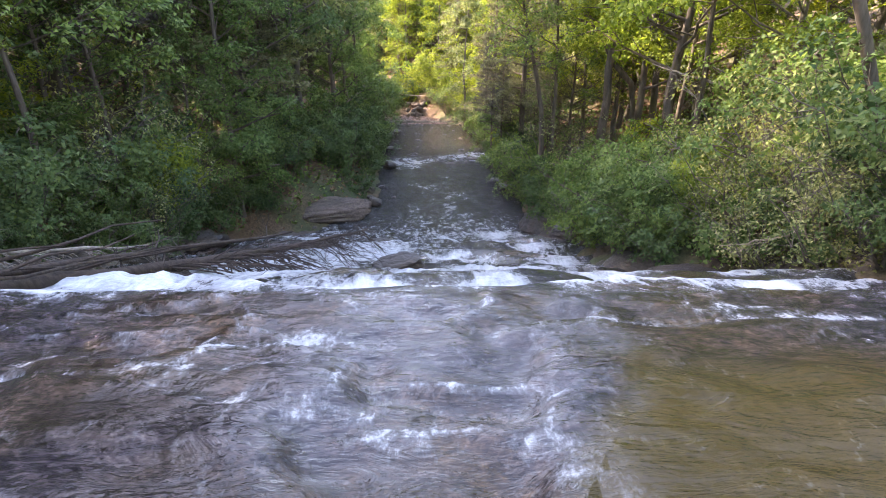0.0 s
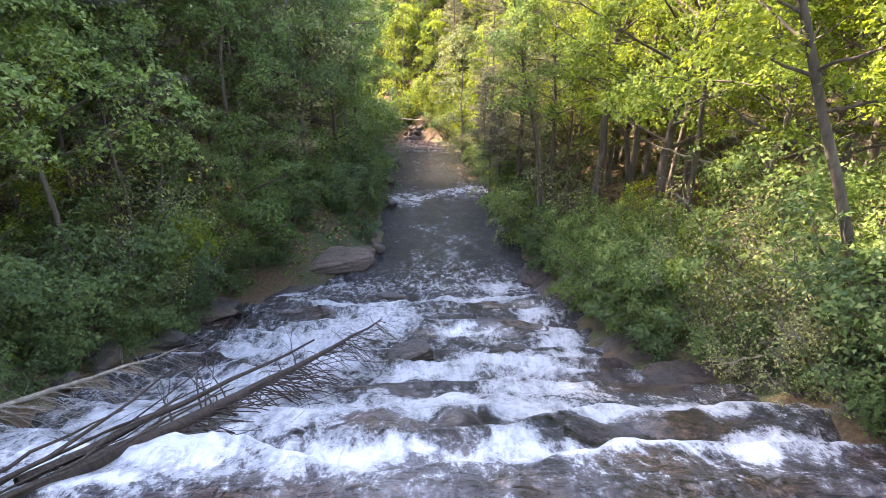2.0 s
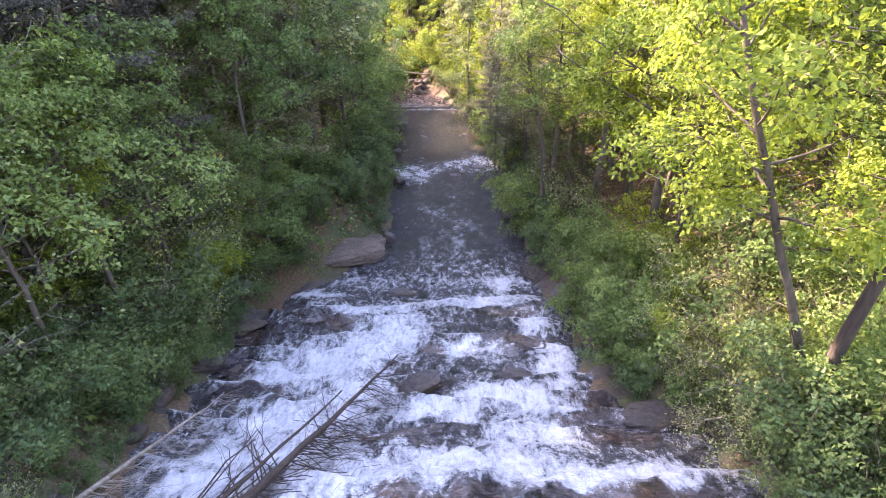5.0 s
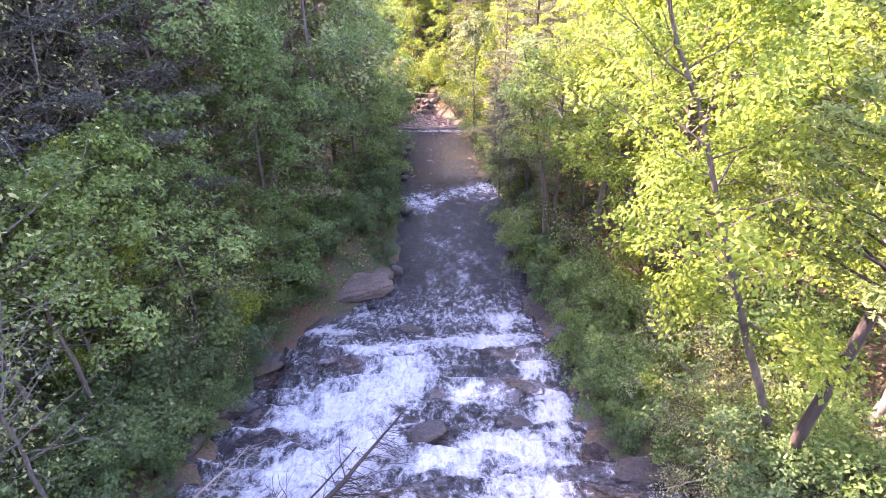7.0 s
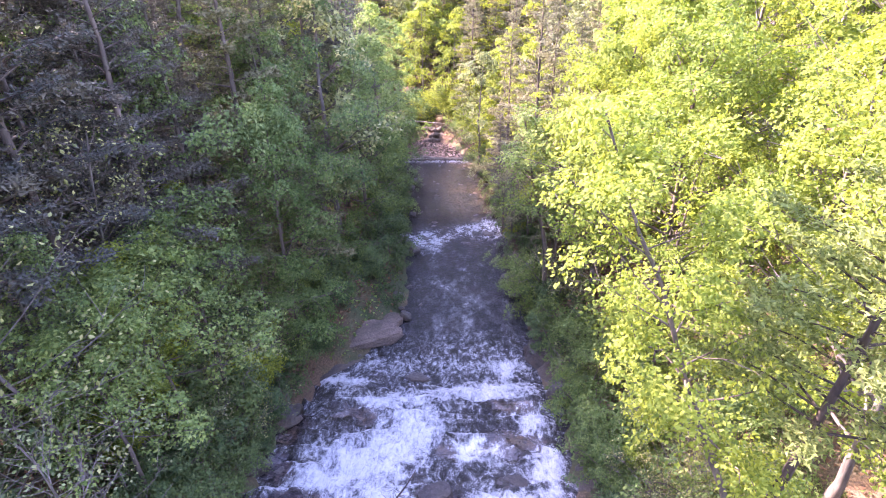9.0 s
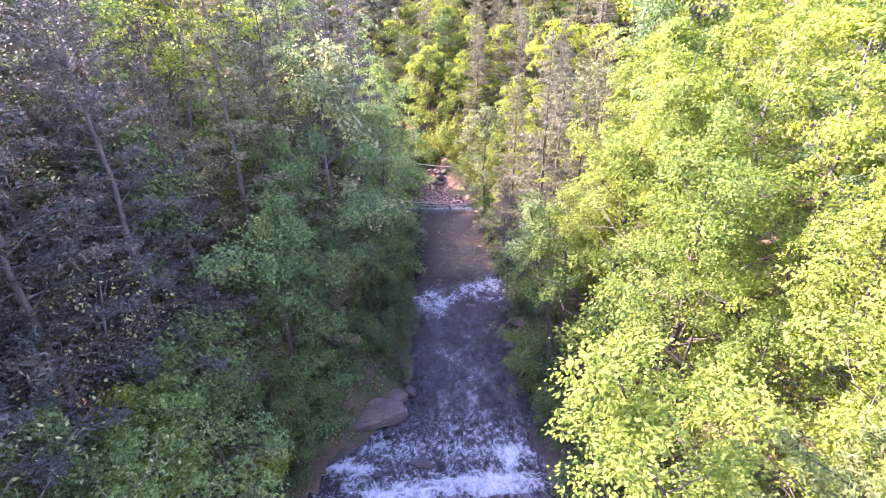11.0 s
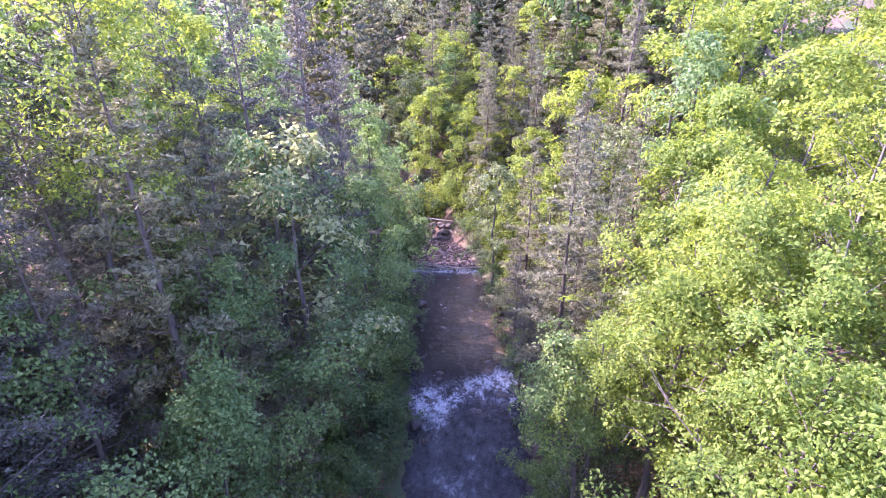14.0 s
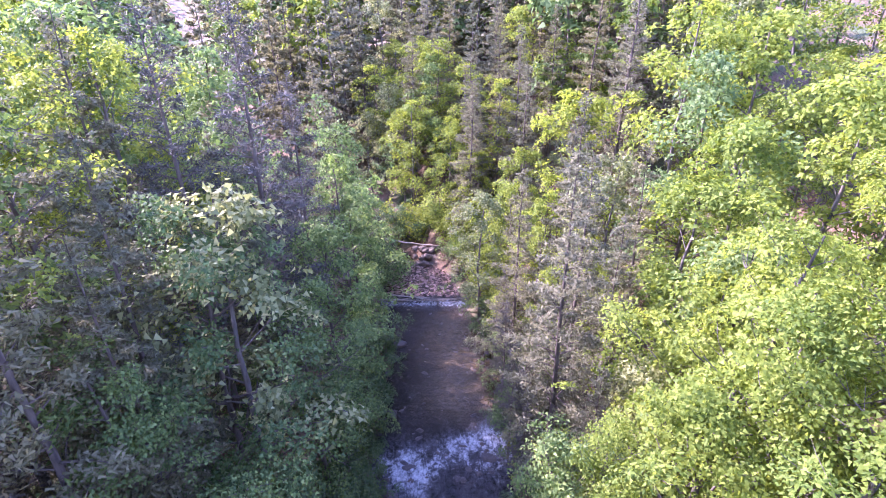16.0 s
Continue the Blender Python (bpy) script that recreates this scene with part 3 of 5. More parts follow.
def broadleaf(seed, height, spread, count, leaf, mat, bark, lean=(0, 0), clear=0.3, radius=None, limbs=18, clump=0.6, name="tree", label="", category="tree", gap=0.0, fine=True, rake=1.4, kite=True):
    rng = np.random.default_rng(seed)
    radius = radius or height * 0.011
    s = np.linspace(0, 1, 12)
    trunk = np.stack([lean[0] * s ** rake, lean[1] * s ** rake, height * 0.97 * s - 0.3 * (1 - s)], 1)
    trunk[1:, :2] += np.cumsum(rng.normal(size=(11, 2)) * height * 0.006, 0)
    trunk_part = tube(trunk, radius * (1 - 0.86 * s) + 0.05 * radius + 0.5 * radius * np.exp(-s * 30), 8)
    twigs, boughs, points = [], [], []
    for i in range(limbs):
        f = clear + (0.97 - clear) * ((i + rng.uniform(0, 0.9)) / limbs)
        az = i * 2.4 + rng.normal() * 0.4
        start = np.array([np.interp(f, s, trunk[:, k]) for k in range(3)])
        profile = math.sin(math.pi * min(1, 0.28 + 0.72 * (f - clear) / (1 - clear))) ** 0.7
        length = spread * max(0.25, profile) * rng.uniform(0.6, 1.15)
        rise = 0.25 + 0.7 * (f - clear) / (1 - clear)
        way = np.array([math.cos(az), math.sin(az), rise])
        way /= np.linalg.norm(way)
        path = curve_to(rng, start, way, length, (0, 0, 0.12), 6)
        r0 = radius * (1 - 0.8 * f) * 0.5
        boughs.append(tube(path if fine else path[::2], np.linspace(r0, r0 * 0.25, 6 if fine else 3), 5 if fine else 3))
        ends = [path[3], path[4], path[5]]
        for k in range(4 if fine else 2):
            at0 = path[rng.integers(2, 6)]
            w2 = way + rng.normal(size=3) * [0.9, 0.9, 0.45]
            w2 /= np.linalg.norm(w2)
            p2 = curve_to(rng, at0, w2, length * rng.uniform(0.25, 0.5), (0, 0, 0.1), 4)
            twigs.append(tube(p2 if fine else p2[::3], np.linspace(r0 * 0.4, r0 * 0.12, 4 if fine else 2), 4 if fine else 3))
            ends += [p2[2], p2[3]]
        for e in ends:
            if rng.uniform() > gap:
                points.append(e)
    points = np.array(points)
    size = clump * (0.55 + 0.85 * rng.uniform(size=len(points)) ** 1.5)
    points = points + rng.normal(size=points.shape) * 0.12 * clump
    crown = sprays(rng, points, size, facing(rng, points, trunk[5, :2]), count, leaf, folded=fine and kite)
    if not fine:
        return plant(name, label, category, [("trunk", trunk_part, bark, True), ("branchwork", join(boughs + twigs), bark, True), ("crown", crown, mat, False)])
    return plant(name, label, category, [("trunk", trunk_part, bark, True)] + [("limb", b, bark, True) for b in boughs]
                 + [("twig_work", join(twigs), bark, True), ("crown", crown, mat, False)])


def conifer(seed, height, spread, count, needle, mat, bark, clear=0.15, droop=-0.25, name="pine_tree", label="", dead=False):
    rng = np.random.default_rng(seed)
    s = np.linspace(0, 1, 10)
    trunk = np.stack([0 * s, 0 * s, height * s - 0.3 * (1 - s)], 1)
    trunk[1:, :2] += np.cumsum(rng.normal(size=(9, 2)) * height * 0.003, 0)
    r = height * 0.010
    trunk_part = tube(trunk, r * (1 - 0.93 * s), 8)
    twigs, points = [], []
    n = int(height * (5 if count > 3000 else 3.0))
    for i in range(n):
        f = clear + (0.985 - clear) * (i + rng.uniform()) / n
        az = i * 2.4 + rng.normal() * 0.5
        start = np.array([np.interp(f, s, trunk[:, k]) for k in range(3)])
        length = spread * (1.02 - (f - clear) / (1 - clear)) ** 0.8 * rng.uniform(0.55, 1.1) + 0.15
        way = np.array([math.cos(az), math.sin(az), 0.15 + 0.5 * f])
        way /= np.linalg.norm(way)
        path = curve_to(rng, start, way, length, (0, 0, droop), 5)
        twigs.append(tube(path[[0, 2, 4]], np.linspace(r * 0.3 * (1 - f) + 0.012, 0.006, 3), 3))
        k = max(4, int(count * length / (n * spread * 0.55)))
        u = rng.uniform(0.2, 1.05, k) ** 0.8
        p = np.stack([np.interp(u, np.linspace(0, 1, 5), path[:, j]) for j in range(3)], 1)
        side = np.array([-math.sin(az), math.cos(az), 0])
        p += side * rng.normal(size=(k, 1)) * 0.22 * length * (1.1 - u[:, None]) + rng.normal(size=(k, 3)) * 0.07
        points.append(p)
    parts = [("trunk", trunk_part, bark, True), ("branchwork", join(twigs), bark, True)]
    if not dead:
        parts.append(("crown", leaves(rng, np.concatenate(points), needle, 0.24, 0.5, False), mat, False))
    return plant(name, label, "tree", parts)


def shrub(seed, height, spread, count, leaf, mat, bark, name="shrub", label="", stems=9, width=0.45):
    rng = np.random.default_rng(seed)
    twigs, points = [], []
    for i in range(stems):
        az = i * 2.4 + rng.normal() * 0.5
        lean = rng.uniform(0.1, 1.0)
        way = np.array([math.cos(az) * lean, math.sin(az) * lean, 1.0])
        way /= np.linalg.norm(way)
        length = height * rng.uniform(0.7, 1.15) * (1 if lean < 0.6 else spread / height * 1.1)
        path = curve_to(rng, np.array([math.cos(az) * 0.1, math.sin(az) * 0.1, -0.25]), way, length, (math.cos(az) * 0.2, math.sin(az) * 0.2, -0.08), 6, 0.2)
        twigs.append(tube(path, np.linspace(0.028, 0.008, 6) * height / 2.5, 5))
        for k in range(6):
            at0 = path[rng.integers(1, 6)]
            w2 = way * 0.6 + rng.normal(size=3) * [0.8, 0.8, 0.5]
            w2 /= np.linalg.norm(w2)
            p2 = curve_to(rng, at0, w2, length * rng.uniform(0.2, 0.45), (0, 0, 0.1), 4, 0.2)
            twigs.append(tube(p2, np.linspace(0.010, 0.004, 4) * height / 2.5, 4))
            points += [p2[2], p2[3], p2[1]]
    parts = [("branchwork", join(twigs), bark, True)]
    if count:
        points = np.array(points)
        points = points[rng.uniform(size=len(points)) < 0.6]
        size = height * 0.13 * rng.uniform(0.6, 1.5, len(points))
        parts.append(("crown", sprays(rng, points, size, facing(rng, points, (0, 0), 0.8), count, leaf, width, False), mat, False))
    return plant(name, label, "shrub", parts)


def dead_log(name, label, base, tip, radius, bark, seed, twig_count=46, twig=1.0, second=False):
    """A fallen tree with its dry side branches still on."""
    rng = np.random.default_rng(seed)
    base, tip = np.array(base, float), np.array(tip, float)
    d = tip - base
    length = np.linalg.norm(d)
    s = np.linspace(0, 1, 14)[:, None]
    path = base + d * s + np.array([0, 0, -0.10]) * np.sin(math.pi * s) + rng.normal(size=(14, 3)) * 0.012
    root = tagged(new(name), label, "fallen tree")
    v, f = tube(path, radius * (1 - 0.88 * s[:, 0]), 9)
    raw_mesh("trunk", v, f, bark, True, root)
    way = d / length
    side = np.cross(way, [0, 0, 1])
    side /= np.linalg.norm(side)
    pieces = []
    for i in range(twig_count):
        f0 = rng.uniform(0.25, 0.99)
        start = np.array([np.interp(f0, s[:, 0], path[:, k]) for k in range(3)])
        sgn = rng.choice([-1, 1, 1, 1])
        w = way * rng.uniform(0.3, 0.9) + side * sgn * rng.uniform(0.4, 1.0) + np.array([0, 0, rng.uniform(-0.95, 0.35)])
        w /= np.linalg.norm(w)
        n = twig * rng.uniform(0.5, 1.25) * (1.15 - 0.75 * f0)
        p = curve_to(rng, start, w, n, (0, 0, -0.28 * rng.uniform(0, 1.4)), 6, 0.12)
        r = radius * 0.13 * (1.2 - 0.8 * f0)
        pieces.append(tube(p, np.linspace(r, r * 0.35, 6), 4))
        for k in range(3):
            w3 = w + rng.normal(size=3) * 0.5
            w3 /= np.linalg.norm(w3)
            q = curve_to(rng, p[rng.integers(2, 5)], w3, n * 0.4, (0, 0, -0.1), 4, 0.12)
            pieces.append(tube(q, np.linspace(r * 0.4, r * 0.2, 4), 3))
    tagged(raw_mesh("branchwork", *join(pieces), bark, True, root), "dry bare side branches", kind="stuff")
    if second:
        pieces = []
        for k in range(16):
            a0 = base + rng.normal(size=3) * radius * 0.9 + way * rng.uniform(-0.4, 0.5)
            q = curve_to(rng, a0, way + rng.normal(size=3) * 0.06 + side * (-0.05), length * rng.uniform(0.18, 0.5), (0, 0, 0.02), 7, 0.1)
            pieces.append(tube(q, np.linspace(radius * rng.uniform(0.12, 0.3), radius * 0.07, 7), 5))
        a0 = base + way * 0.9 - side * 0.13 + np.array([0, 0, 0.06])
        q = curve_to(rng, a0, way - side * 0.02, length * 0.62, (0, 0, 0.0), 8, 0.04)
        pieces.append(tube(q, np.linspace(radius * 0.42, radius * 0.14, 8), 6))
        tagged(raw_mesh("broken_wood", *join(pieces), bark, True, root), "splintered parallel stems", kind="stuff")
    return root


def boulder(name, label, at0, size, seed, mat, turn=0.0, flat_top=0.0, fine=5):
    bm = bmesh.new()
    bmesh.ops.create_icosphere(bm, subdivisions=fine, radius=1.0)
    off = Vector((seed * 3.7, seed * 1.3, 0))
    pick = random.Random(seed)
    cuts = []
    for k in range(14):
        n = Vector((pick.gauss(0, 1), pick.gauss(0, 1), pick.gauss(0, 0.8))).normalized()
        cuts.append((n, pick.uniform(0.62, 0.92)))
    if flat_top:
        cuts.append((Vector((pick.uniform(-0.15, 0.15), pick.uniform(-0.15, 0.15), 1)).normalized(), flat_top))
    for v in bm.verts:
        p = v.co.copy()
        for n, d in cuts:
            over = p.dot(n) - d
            if over > 0:
                p -= n * over * 0.92
        rough = noise.fractal(p * 1.3 + off, 1.0, 2.0, 3) * 0.10 + noise.fractal(p * 4.5 + off, 0.9, 2.2, 4) * 0.05
        crack = abs(noise.noise(p * 2.1 + off * 2))
        p *= 1 + rough - 0.09 * max(0.0, 1 - crack * 9)
        v.co = Vector((p.x * size[0], p.y * size[1], p.z * size[2]))
    me = bpy.data.meshes.new(name)
    bm.to_mesh(me)
    bm.free()
    me.shade_smooth()
    me.materials.append(mat)
    ob = new(name, me)
    ob.matrix_world = pose(*at0, 0, 0, turn)
    return tagged(ob, label, "rock")


def z_at(x, y):
    return float(ground_height(np.array(float(x)), np.array(float(y))))


# rocks of the banks and in the stream
for nm, lb, at0, size, sd, mat, tn, ft in [
    ("boulder", "dark wet boulder splitting the falls", (-0.87, 9.95, -2.45), (0.55, 0.45, 0.42), 1, WET_ROCK, 20, 0.5),
    ("boulder", "dark wet boulder splitting the falls", (1.5, 10.7, -2.95), (0.45, 0.35, 0.35), 2, WET_ROCK, -10, 0.5),
    ("boulder", "dark rock at the foot of the falls", (-1.9, 17.1, -4.75), (0.6, 0.4, 0.32), 3, WET_ROCK, 0, 0.5),
    ("rock_slab", "broad grey-brown slab beside the pool", (-4.5, 19.5, -4.45), (2.0, 0.9, 0.66), 4, DRY_ROCK, 12, 0.55),
    ("rock_slab", "pale flat slab beside the pool", (-5.1, 21.9, -4.1), (1.25, 0.8, 0.6), 5, DRY_ROCK, -8, 0.5),
    ("rock_slab", "grey-brown slab under the bushes", (-7.2, 18.0, -4.45), (1.6, 0.9, 0.6), 6, WET_ROCK, 25, 0.5),
    ("boulder", "dark rock on the bank", (3.3, 18.6, -4.6), (0.7, 1.0, 0.6), 7, WET_ROCK, 10, 0.6),
    ("boulder", "grey boulder on the bank", (3.1, 26.3, -4.5), (0.7, 0.9, 0.6), 8, DRY_ROCK, 30, 0.6),
    ("boulder", "grey boulder on the bank", (3.5, 28.4, -4.3), (0.8, 0.7, 0.7), 9, DRY_ROCK, 70, 0.6),
    ("boulder", "dark low rock in the riffle", (-2.0, 29.3, -4.86), (0.4, 0.2, 0.2), 40, WET_ROCK, 8, 0.5),
    ("boulder", "dark low rock in the riffle", (0.7, 29.2, -4.86), (0.35, 0.2, 0.2), 42, WET_ROCK, 15, 0.5),
    ("boulder", "dark low rock in the riffle", (1.7, 29.9, -4.86), (0.5, 0.3, 0.24), 43, WET_ROCK, -20, 0.5),
    ("boulder", "dark rock on the bank", (3.7, 15.3, -3.7), (0.6, 0.8, 0.45), 11, WET_ROCK, 0, 0.6),
    ("rock_slab", "brown wet slab beside the falls", (4.3, 8.4, -1.98), (1.2, 0.5, 0.25), 12, WET_ROCK, -6, 0.5),
    ("rock_slab", "grey-brown slab at the pool's edge", (-3.6, 20.9, -4.6), (0.9, 0.6, 0.32), 17, DRY_ROCK, 30, 0.5),
    ("rock_slab", "brown slab under the bushes", (-6.5, 20.4, -4.3), (1.1, 0.7, 0.5), 18, DRY_ROCK, -12, 0.5),
    ("boulder", "dark rock under the bushes", (-3.5, 22.9, -4.6), (0.6, 0.6, 0.45), 14, WET_ROCK, -6, 0.5),
    ("rock_slab", "dark wet slab beside the falls", (-6.6, 13.6, -3.35), (1.1, 0.7, 0.35), 15, WET_ROCK, 14, 0.5),
    ("rock_slab", "dark wet slab beside the falls", (-6.9, 11.2, -2.75), (0.9, 0.6, 0.32), 16, WET_ROCK, -20, 0.5),
]:
    boulder(nm, lb, at0, size, sd, mat, tn, ft)

pile_rng = random.Random(12)
pile = [boulder("boulder", "angular reddish rock in a pile at the bend", (0, 0, -40), (0.42, 0.34, 0.3), 30 + k, DRY_ROCK, 0, 0.7, 4) for k in range(3)]
for k in range(15):
    row = k // 5
    m = pose(-2.9 + 0.42 * (k % 5) + pile_rng.uniform(-0.15, 0.15), 48.3 + 0.5 * row + pile_rng.uniform(-0.2, 0.2), -5.15 + 0.36 * row, pile_rng.uniform(-25, 25), pile_rng.uniform(-25, 25), pile_rng.uniform(0, 360)) @ Matrix.Scale(pile_rng.uniform(0.6, 1.2), 4)
    if k < 3:
        pile[k].matrix_world = m
    else:
        copy_thing(pile[k % 3], Matrix.Identity(4)).matrix_basis = m


def pebbles(rng, at0, sizes):
    """Low eight-sided stones with uneven corners."""
    corner = np.array([(1, 0, 0), (0.6, 0.8, 0.1), (-0.6, 0.8, -0.1), (-1, 0, 0.1), (-0.6, -0.8, 0), (0.6, -0.8, 0), (0, 0, 0.6), (0, 0, -0.6)])
    tris = np.array([(i, (i + 1) % 6, 6) for i in range(6)] + [((i + 1) % 6, i, 7) for i in range(6)])
    n = len(at0)
    a = rng.uniform(0, 6.3, n)
    v = corner[None] * rng.uniform(0.65, 1.25, (n, 8, 1)) * sizes[:, None, None] * rng.uniform([0.8, 0.6, 0.5], [1.3, 1.1, 1.0], (n, 1, 3))
    x, y = v[..., 0] * np.cos(a)[:, None] - v[..., 1] * np.sin(a)[:, None], v[..., 0] * np.sin(a)[:, None] + v[..., 1] * np.cos(a)[:, None]
    return (np.stack([x, y, v[..., 2]], -1) + at0[:, None]).reshape(-1, 3), (tris[None] + 8 * np.arange(n)[:, None, None]).reshape(-1, 3)


gravel_rng = np.random.default_rng(14)
px, py = gravel_rng.uniform(-5.0, 0.4, 2600), gravel_rng.uniform(44.0, 49.2, 2600)
on_bar = (px > left_edge(py) + 0.1) & (px < right_edge(py) + 0.3)
px, py = px[on_bar], py[on_bar]
tagged(raw_mesh("gravel", *pebbles(gravel_rng, np.stack([px, py, level(py) + gravel_rng.uniform(-0.06, 0.015, len(px))], 1), 0.05 + 0.12 * gravel_rng.uniform(size=len(px)) ** 2), GRAVEL),
       "reddish gravel bar in shallow water above the sticks", "gravel", kind="stuff")
px = gravel_rng.uniform(-3.4, 2.6, 120)
py = gravel_rng.uniform(28.4, 42.5, 120)
sel = (px > left_edge(py) + 0.2) & (px < right_edge(py) - 0.2) & ((py < 31.5) | (gravel_rng.uniform(size=120) < 0.45))
tagged(raw_mesh("stones", *pebbles(gravel_rng, np.stack([px, py, level(py) + 0.0 * px], 1)[sel], (0.08 + 0.16 * gravel_rng.uniform(size=120) ** 2)[sel]), WET_ROCK),
       "small dark stones breaking the surface of the stream", "stones", kind="stuff")

dead_log("fallen_tree", "dead fallen conifer with bare side branches over the falls", (-4.4, 3.2, 0.22), (-1.45, 10.2, -1.7), 0.112, DEAD_WOOD, 4, 150, 1.7, True)
dead_log("fallen_tree", "thin grey dead tree leaning over the falls", (-6.75, 1.3, 1.38), (-5.0, 8.75, -1.45), 0.085, WEATHERED, 8, 110, 1.5)
for k, (x0, y0, x1, y1, r) in enumerate([(-5.2, 43.0, 0.6, 43.3, 0.075), (-4.4, 43.6, 0.9, 43.1, 0.06), (-4.9, 42.9, -2.3, 43.5, 0.05), (-2.6, 43.3, 0.3, 42.8, 0.055),
                                         (-1.4, 43.0, 1.5, 43.5, 0.05), (-3.6, 43.8, -1.2, 43.2, 0.04)]):
    dead_log("dam_log", "bleached stick wedged across the stream", (x0, y0, -4.86 + 0.05 * (k % 3)), (x1, y1, -4.84 + 0.04 * (k % 2)), r, WEATHERED, 31 + k, 8, 0.5)
dead_log("dam_log", "pale thin log behind the dam", (-5.5, 48.8, -3.2), (-1.0, 48.4, -3.6), 0.08, PALE_WOOD, 13, 4, 0.6)


dead_log("fallen_branch", "pale fallen branch on the bank", (5.6, 12.1, -0.9), (7.9, 11.6, -0.1), 0.06, PALE_WOOD, 21, 10, 0.7)
dead_log("fallen_branch", "pale fallen branch among the bushes", (4.6, 8.9, -1.2), (6.9, 9.7, -0.4), 0.035, PALE_WOOD, 22, 12, 0.8)
dead_log("fallen_branch", "bare branch reaching over the water", (5.6, 7.6, -0.6), (3.9, 7.2, -0.85), 0.03, PALE_WOOD, 23, 10, 0.7)
dead_log("fallen_branch", "pale fallen branch under the tall hardwood", (7.6, 13.4, 0.6), (5.2, 14.6, 1.1), 0.06, PALE_WOOD, 24, 14, 1.2)


class Kind:
    """A plant built once; the first placing uses it, later ones copy it."""
    def __init__(self, root):
        self.root, self.used = root, False

    def place(self, x, y, scale=1.0, turn=0.0, z=None, label=""):
        m = pose(x, y, z_at(x, y) if z is None else z, 0, 0, turn) @ Matrix.Scale(scale, 4)
        if not self.used:
            self.used = True
            self.root.matrix_basis = m
            ob = self.root
        else:
            keep_scale = self.root.scale.copy()
            self.root.scale = (1, 1, 1)
            ob = copy_thing(self.root, m)
            self.root.scale = keep_scale
        return tagged(ob, label)


SPRING_NEAR = [Kind(broadleaf(100 + i, 11.5, 3.0, 16000, 0.088, LEAF_SPRING, BARK_GREY, (0, 0), 0.2, None, 30, 0.46, gap=0.5, kite=False, label="hardwood tree with fresh yellow-green leaves in sun")) for i in range(2)]
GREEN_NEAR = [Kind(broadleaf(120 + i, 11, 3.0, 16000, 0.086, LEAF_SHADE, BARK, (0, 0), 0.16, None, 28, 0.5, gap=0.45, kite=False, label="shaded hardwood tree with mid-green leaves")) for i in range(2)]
SPRING_FAR = [Kind(broadleaf(140 + i, 13, 3.4, 6900, 0.165, LEAF_SPRING, BARK_GREY, (0, 0), 0.15, None, 22, 0.72, gap=0.35, label="sunlit hardwood tree with yellow-green crown on the slope", fine=False)) for i in range(3)]
GREEN_FAR = [Kind(broadleaf(160 + i, 13, 3.4, 6900, 0.165, LEAF_GREEN, BARK, (0, 0), 0.15, None, 22, 0.72, gap=0.35, label="hardwood tree with green crown on the slope", fine=False)) for i in range(3)]
SPRING_RIDGE = [Kind(broadleaf(150 + i, 13, 3.5, 1900, 0.46, LEAF_SPRING, BARK_GREY, (0, 0), 0.15, None, 12, 0.9, label="distant sunlit hardwood tree with yellow-green crown", fine=False)) for i in range(2)]
GREEN_RIDGE = [Kind(broadleaf(170 + i, 13, 3.5, 1900, 0.46, LEAF_GREEN, BARK, (0, 0), 0.15, None, 12, 0.9, label="distant hardwood tree with green crown", fine=False)) for i in range(2)]
PINE_RIDGE = [Kind(conifer(210 + i, 15, 3.0, 2000, 0.56, NEEDLE, BARK, 0.1, -0.2, label="distant olive-green pine on the hillside")) for i in range(2)]
PALE_FAR = [Kind(broadleaf(180, 11, 2.2, 5000, 0.15, LEAF_PALE, BARK_GREY, (0, 0), 0.2, None, 18, 0.6, label="slender tree with pale silvery green leaves", fine=False))]
PINES = [Kind(conifer(200 + i, 15, 2.7, 15000, 0.16, NEEDLE, BARK, 0.12, -0.2, label="olive-green pine with thin feathery branches")) for i in range(3)]
RHODO = [Kind(shrub(220 + i, 2.4, 1.9, 5000, 0.095, LEAF_DARK, BARK, "shrub", "dark evergreen shrub leaning over the bank")) for i in range(2)]
BUSH = [Kind(shrub(240 + i, 2.6, 2.0, 6300, 0.085, LEAF_GREEN, BARK, "shrub", "dense green bush beside the stream")) for i in range(2)]
YELLOW = [Kind(shrub(250, 2.4, 1.7, 6000, 0.085, LEAF_SPRING, BARK, "shrub", "yellow-green leafy bush on the bank"))]
TWIGGY = [Kind(shrub(260, 2.4, 1.9, 2200, 0.065, LEAF_PALE, BARK_GREY, "shrub", "twiggy bush with few pale leaves", 14))]
BARE = [Kind(broadleaf(280 + i, 9, 2.6, 700, 0.11, LEAF_PALE, BARK_GREY, (1.6, 0), 0.3, 0.07, 34, 0.5, label="almost leafless grey tree with tangled twigs")) for i in range(2)]
SLIM = [Kind(broadleaf(290 + i, 11.5, 2.4, 10000, 0.075, LEAF_SPRING, BARK, (-1.0 + 1.4 * i, 0), 0.42, 0.11, 18, 0.45, label="slim dark-trunked hardwood with thin fresh leaves", kite=False, gap=0.2)) for i in range(2)]
PINE_NEAR = [Kind(conifer(215, 14, 2.3, 14500, 0.105, NEEDLE_SHADED, BARK, 0.3, -0.15, label="shaded pine with dark bare lower branches"))]

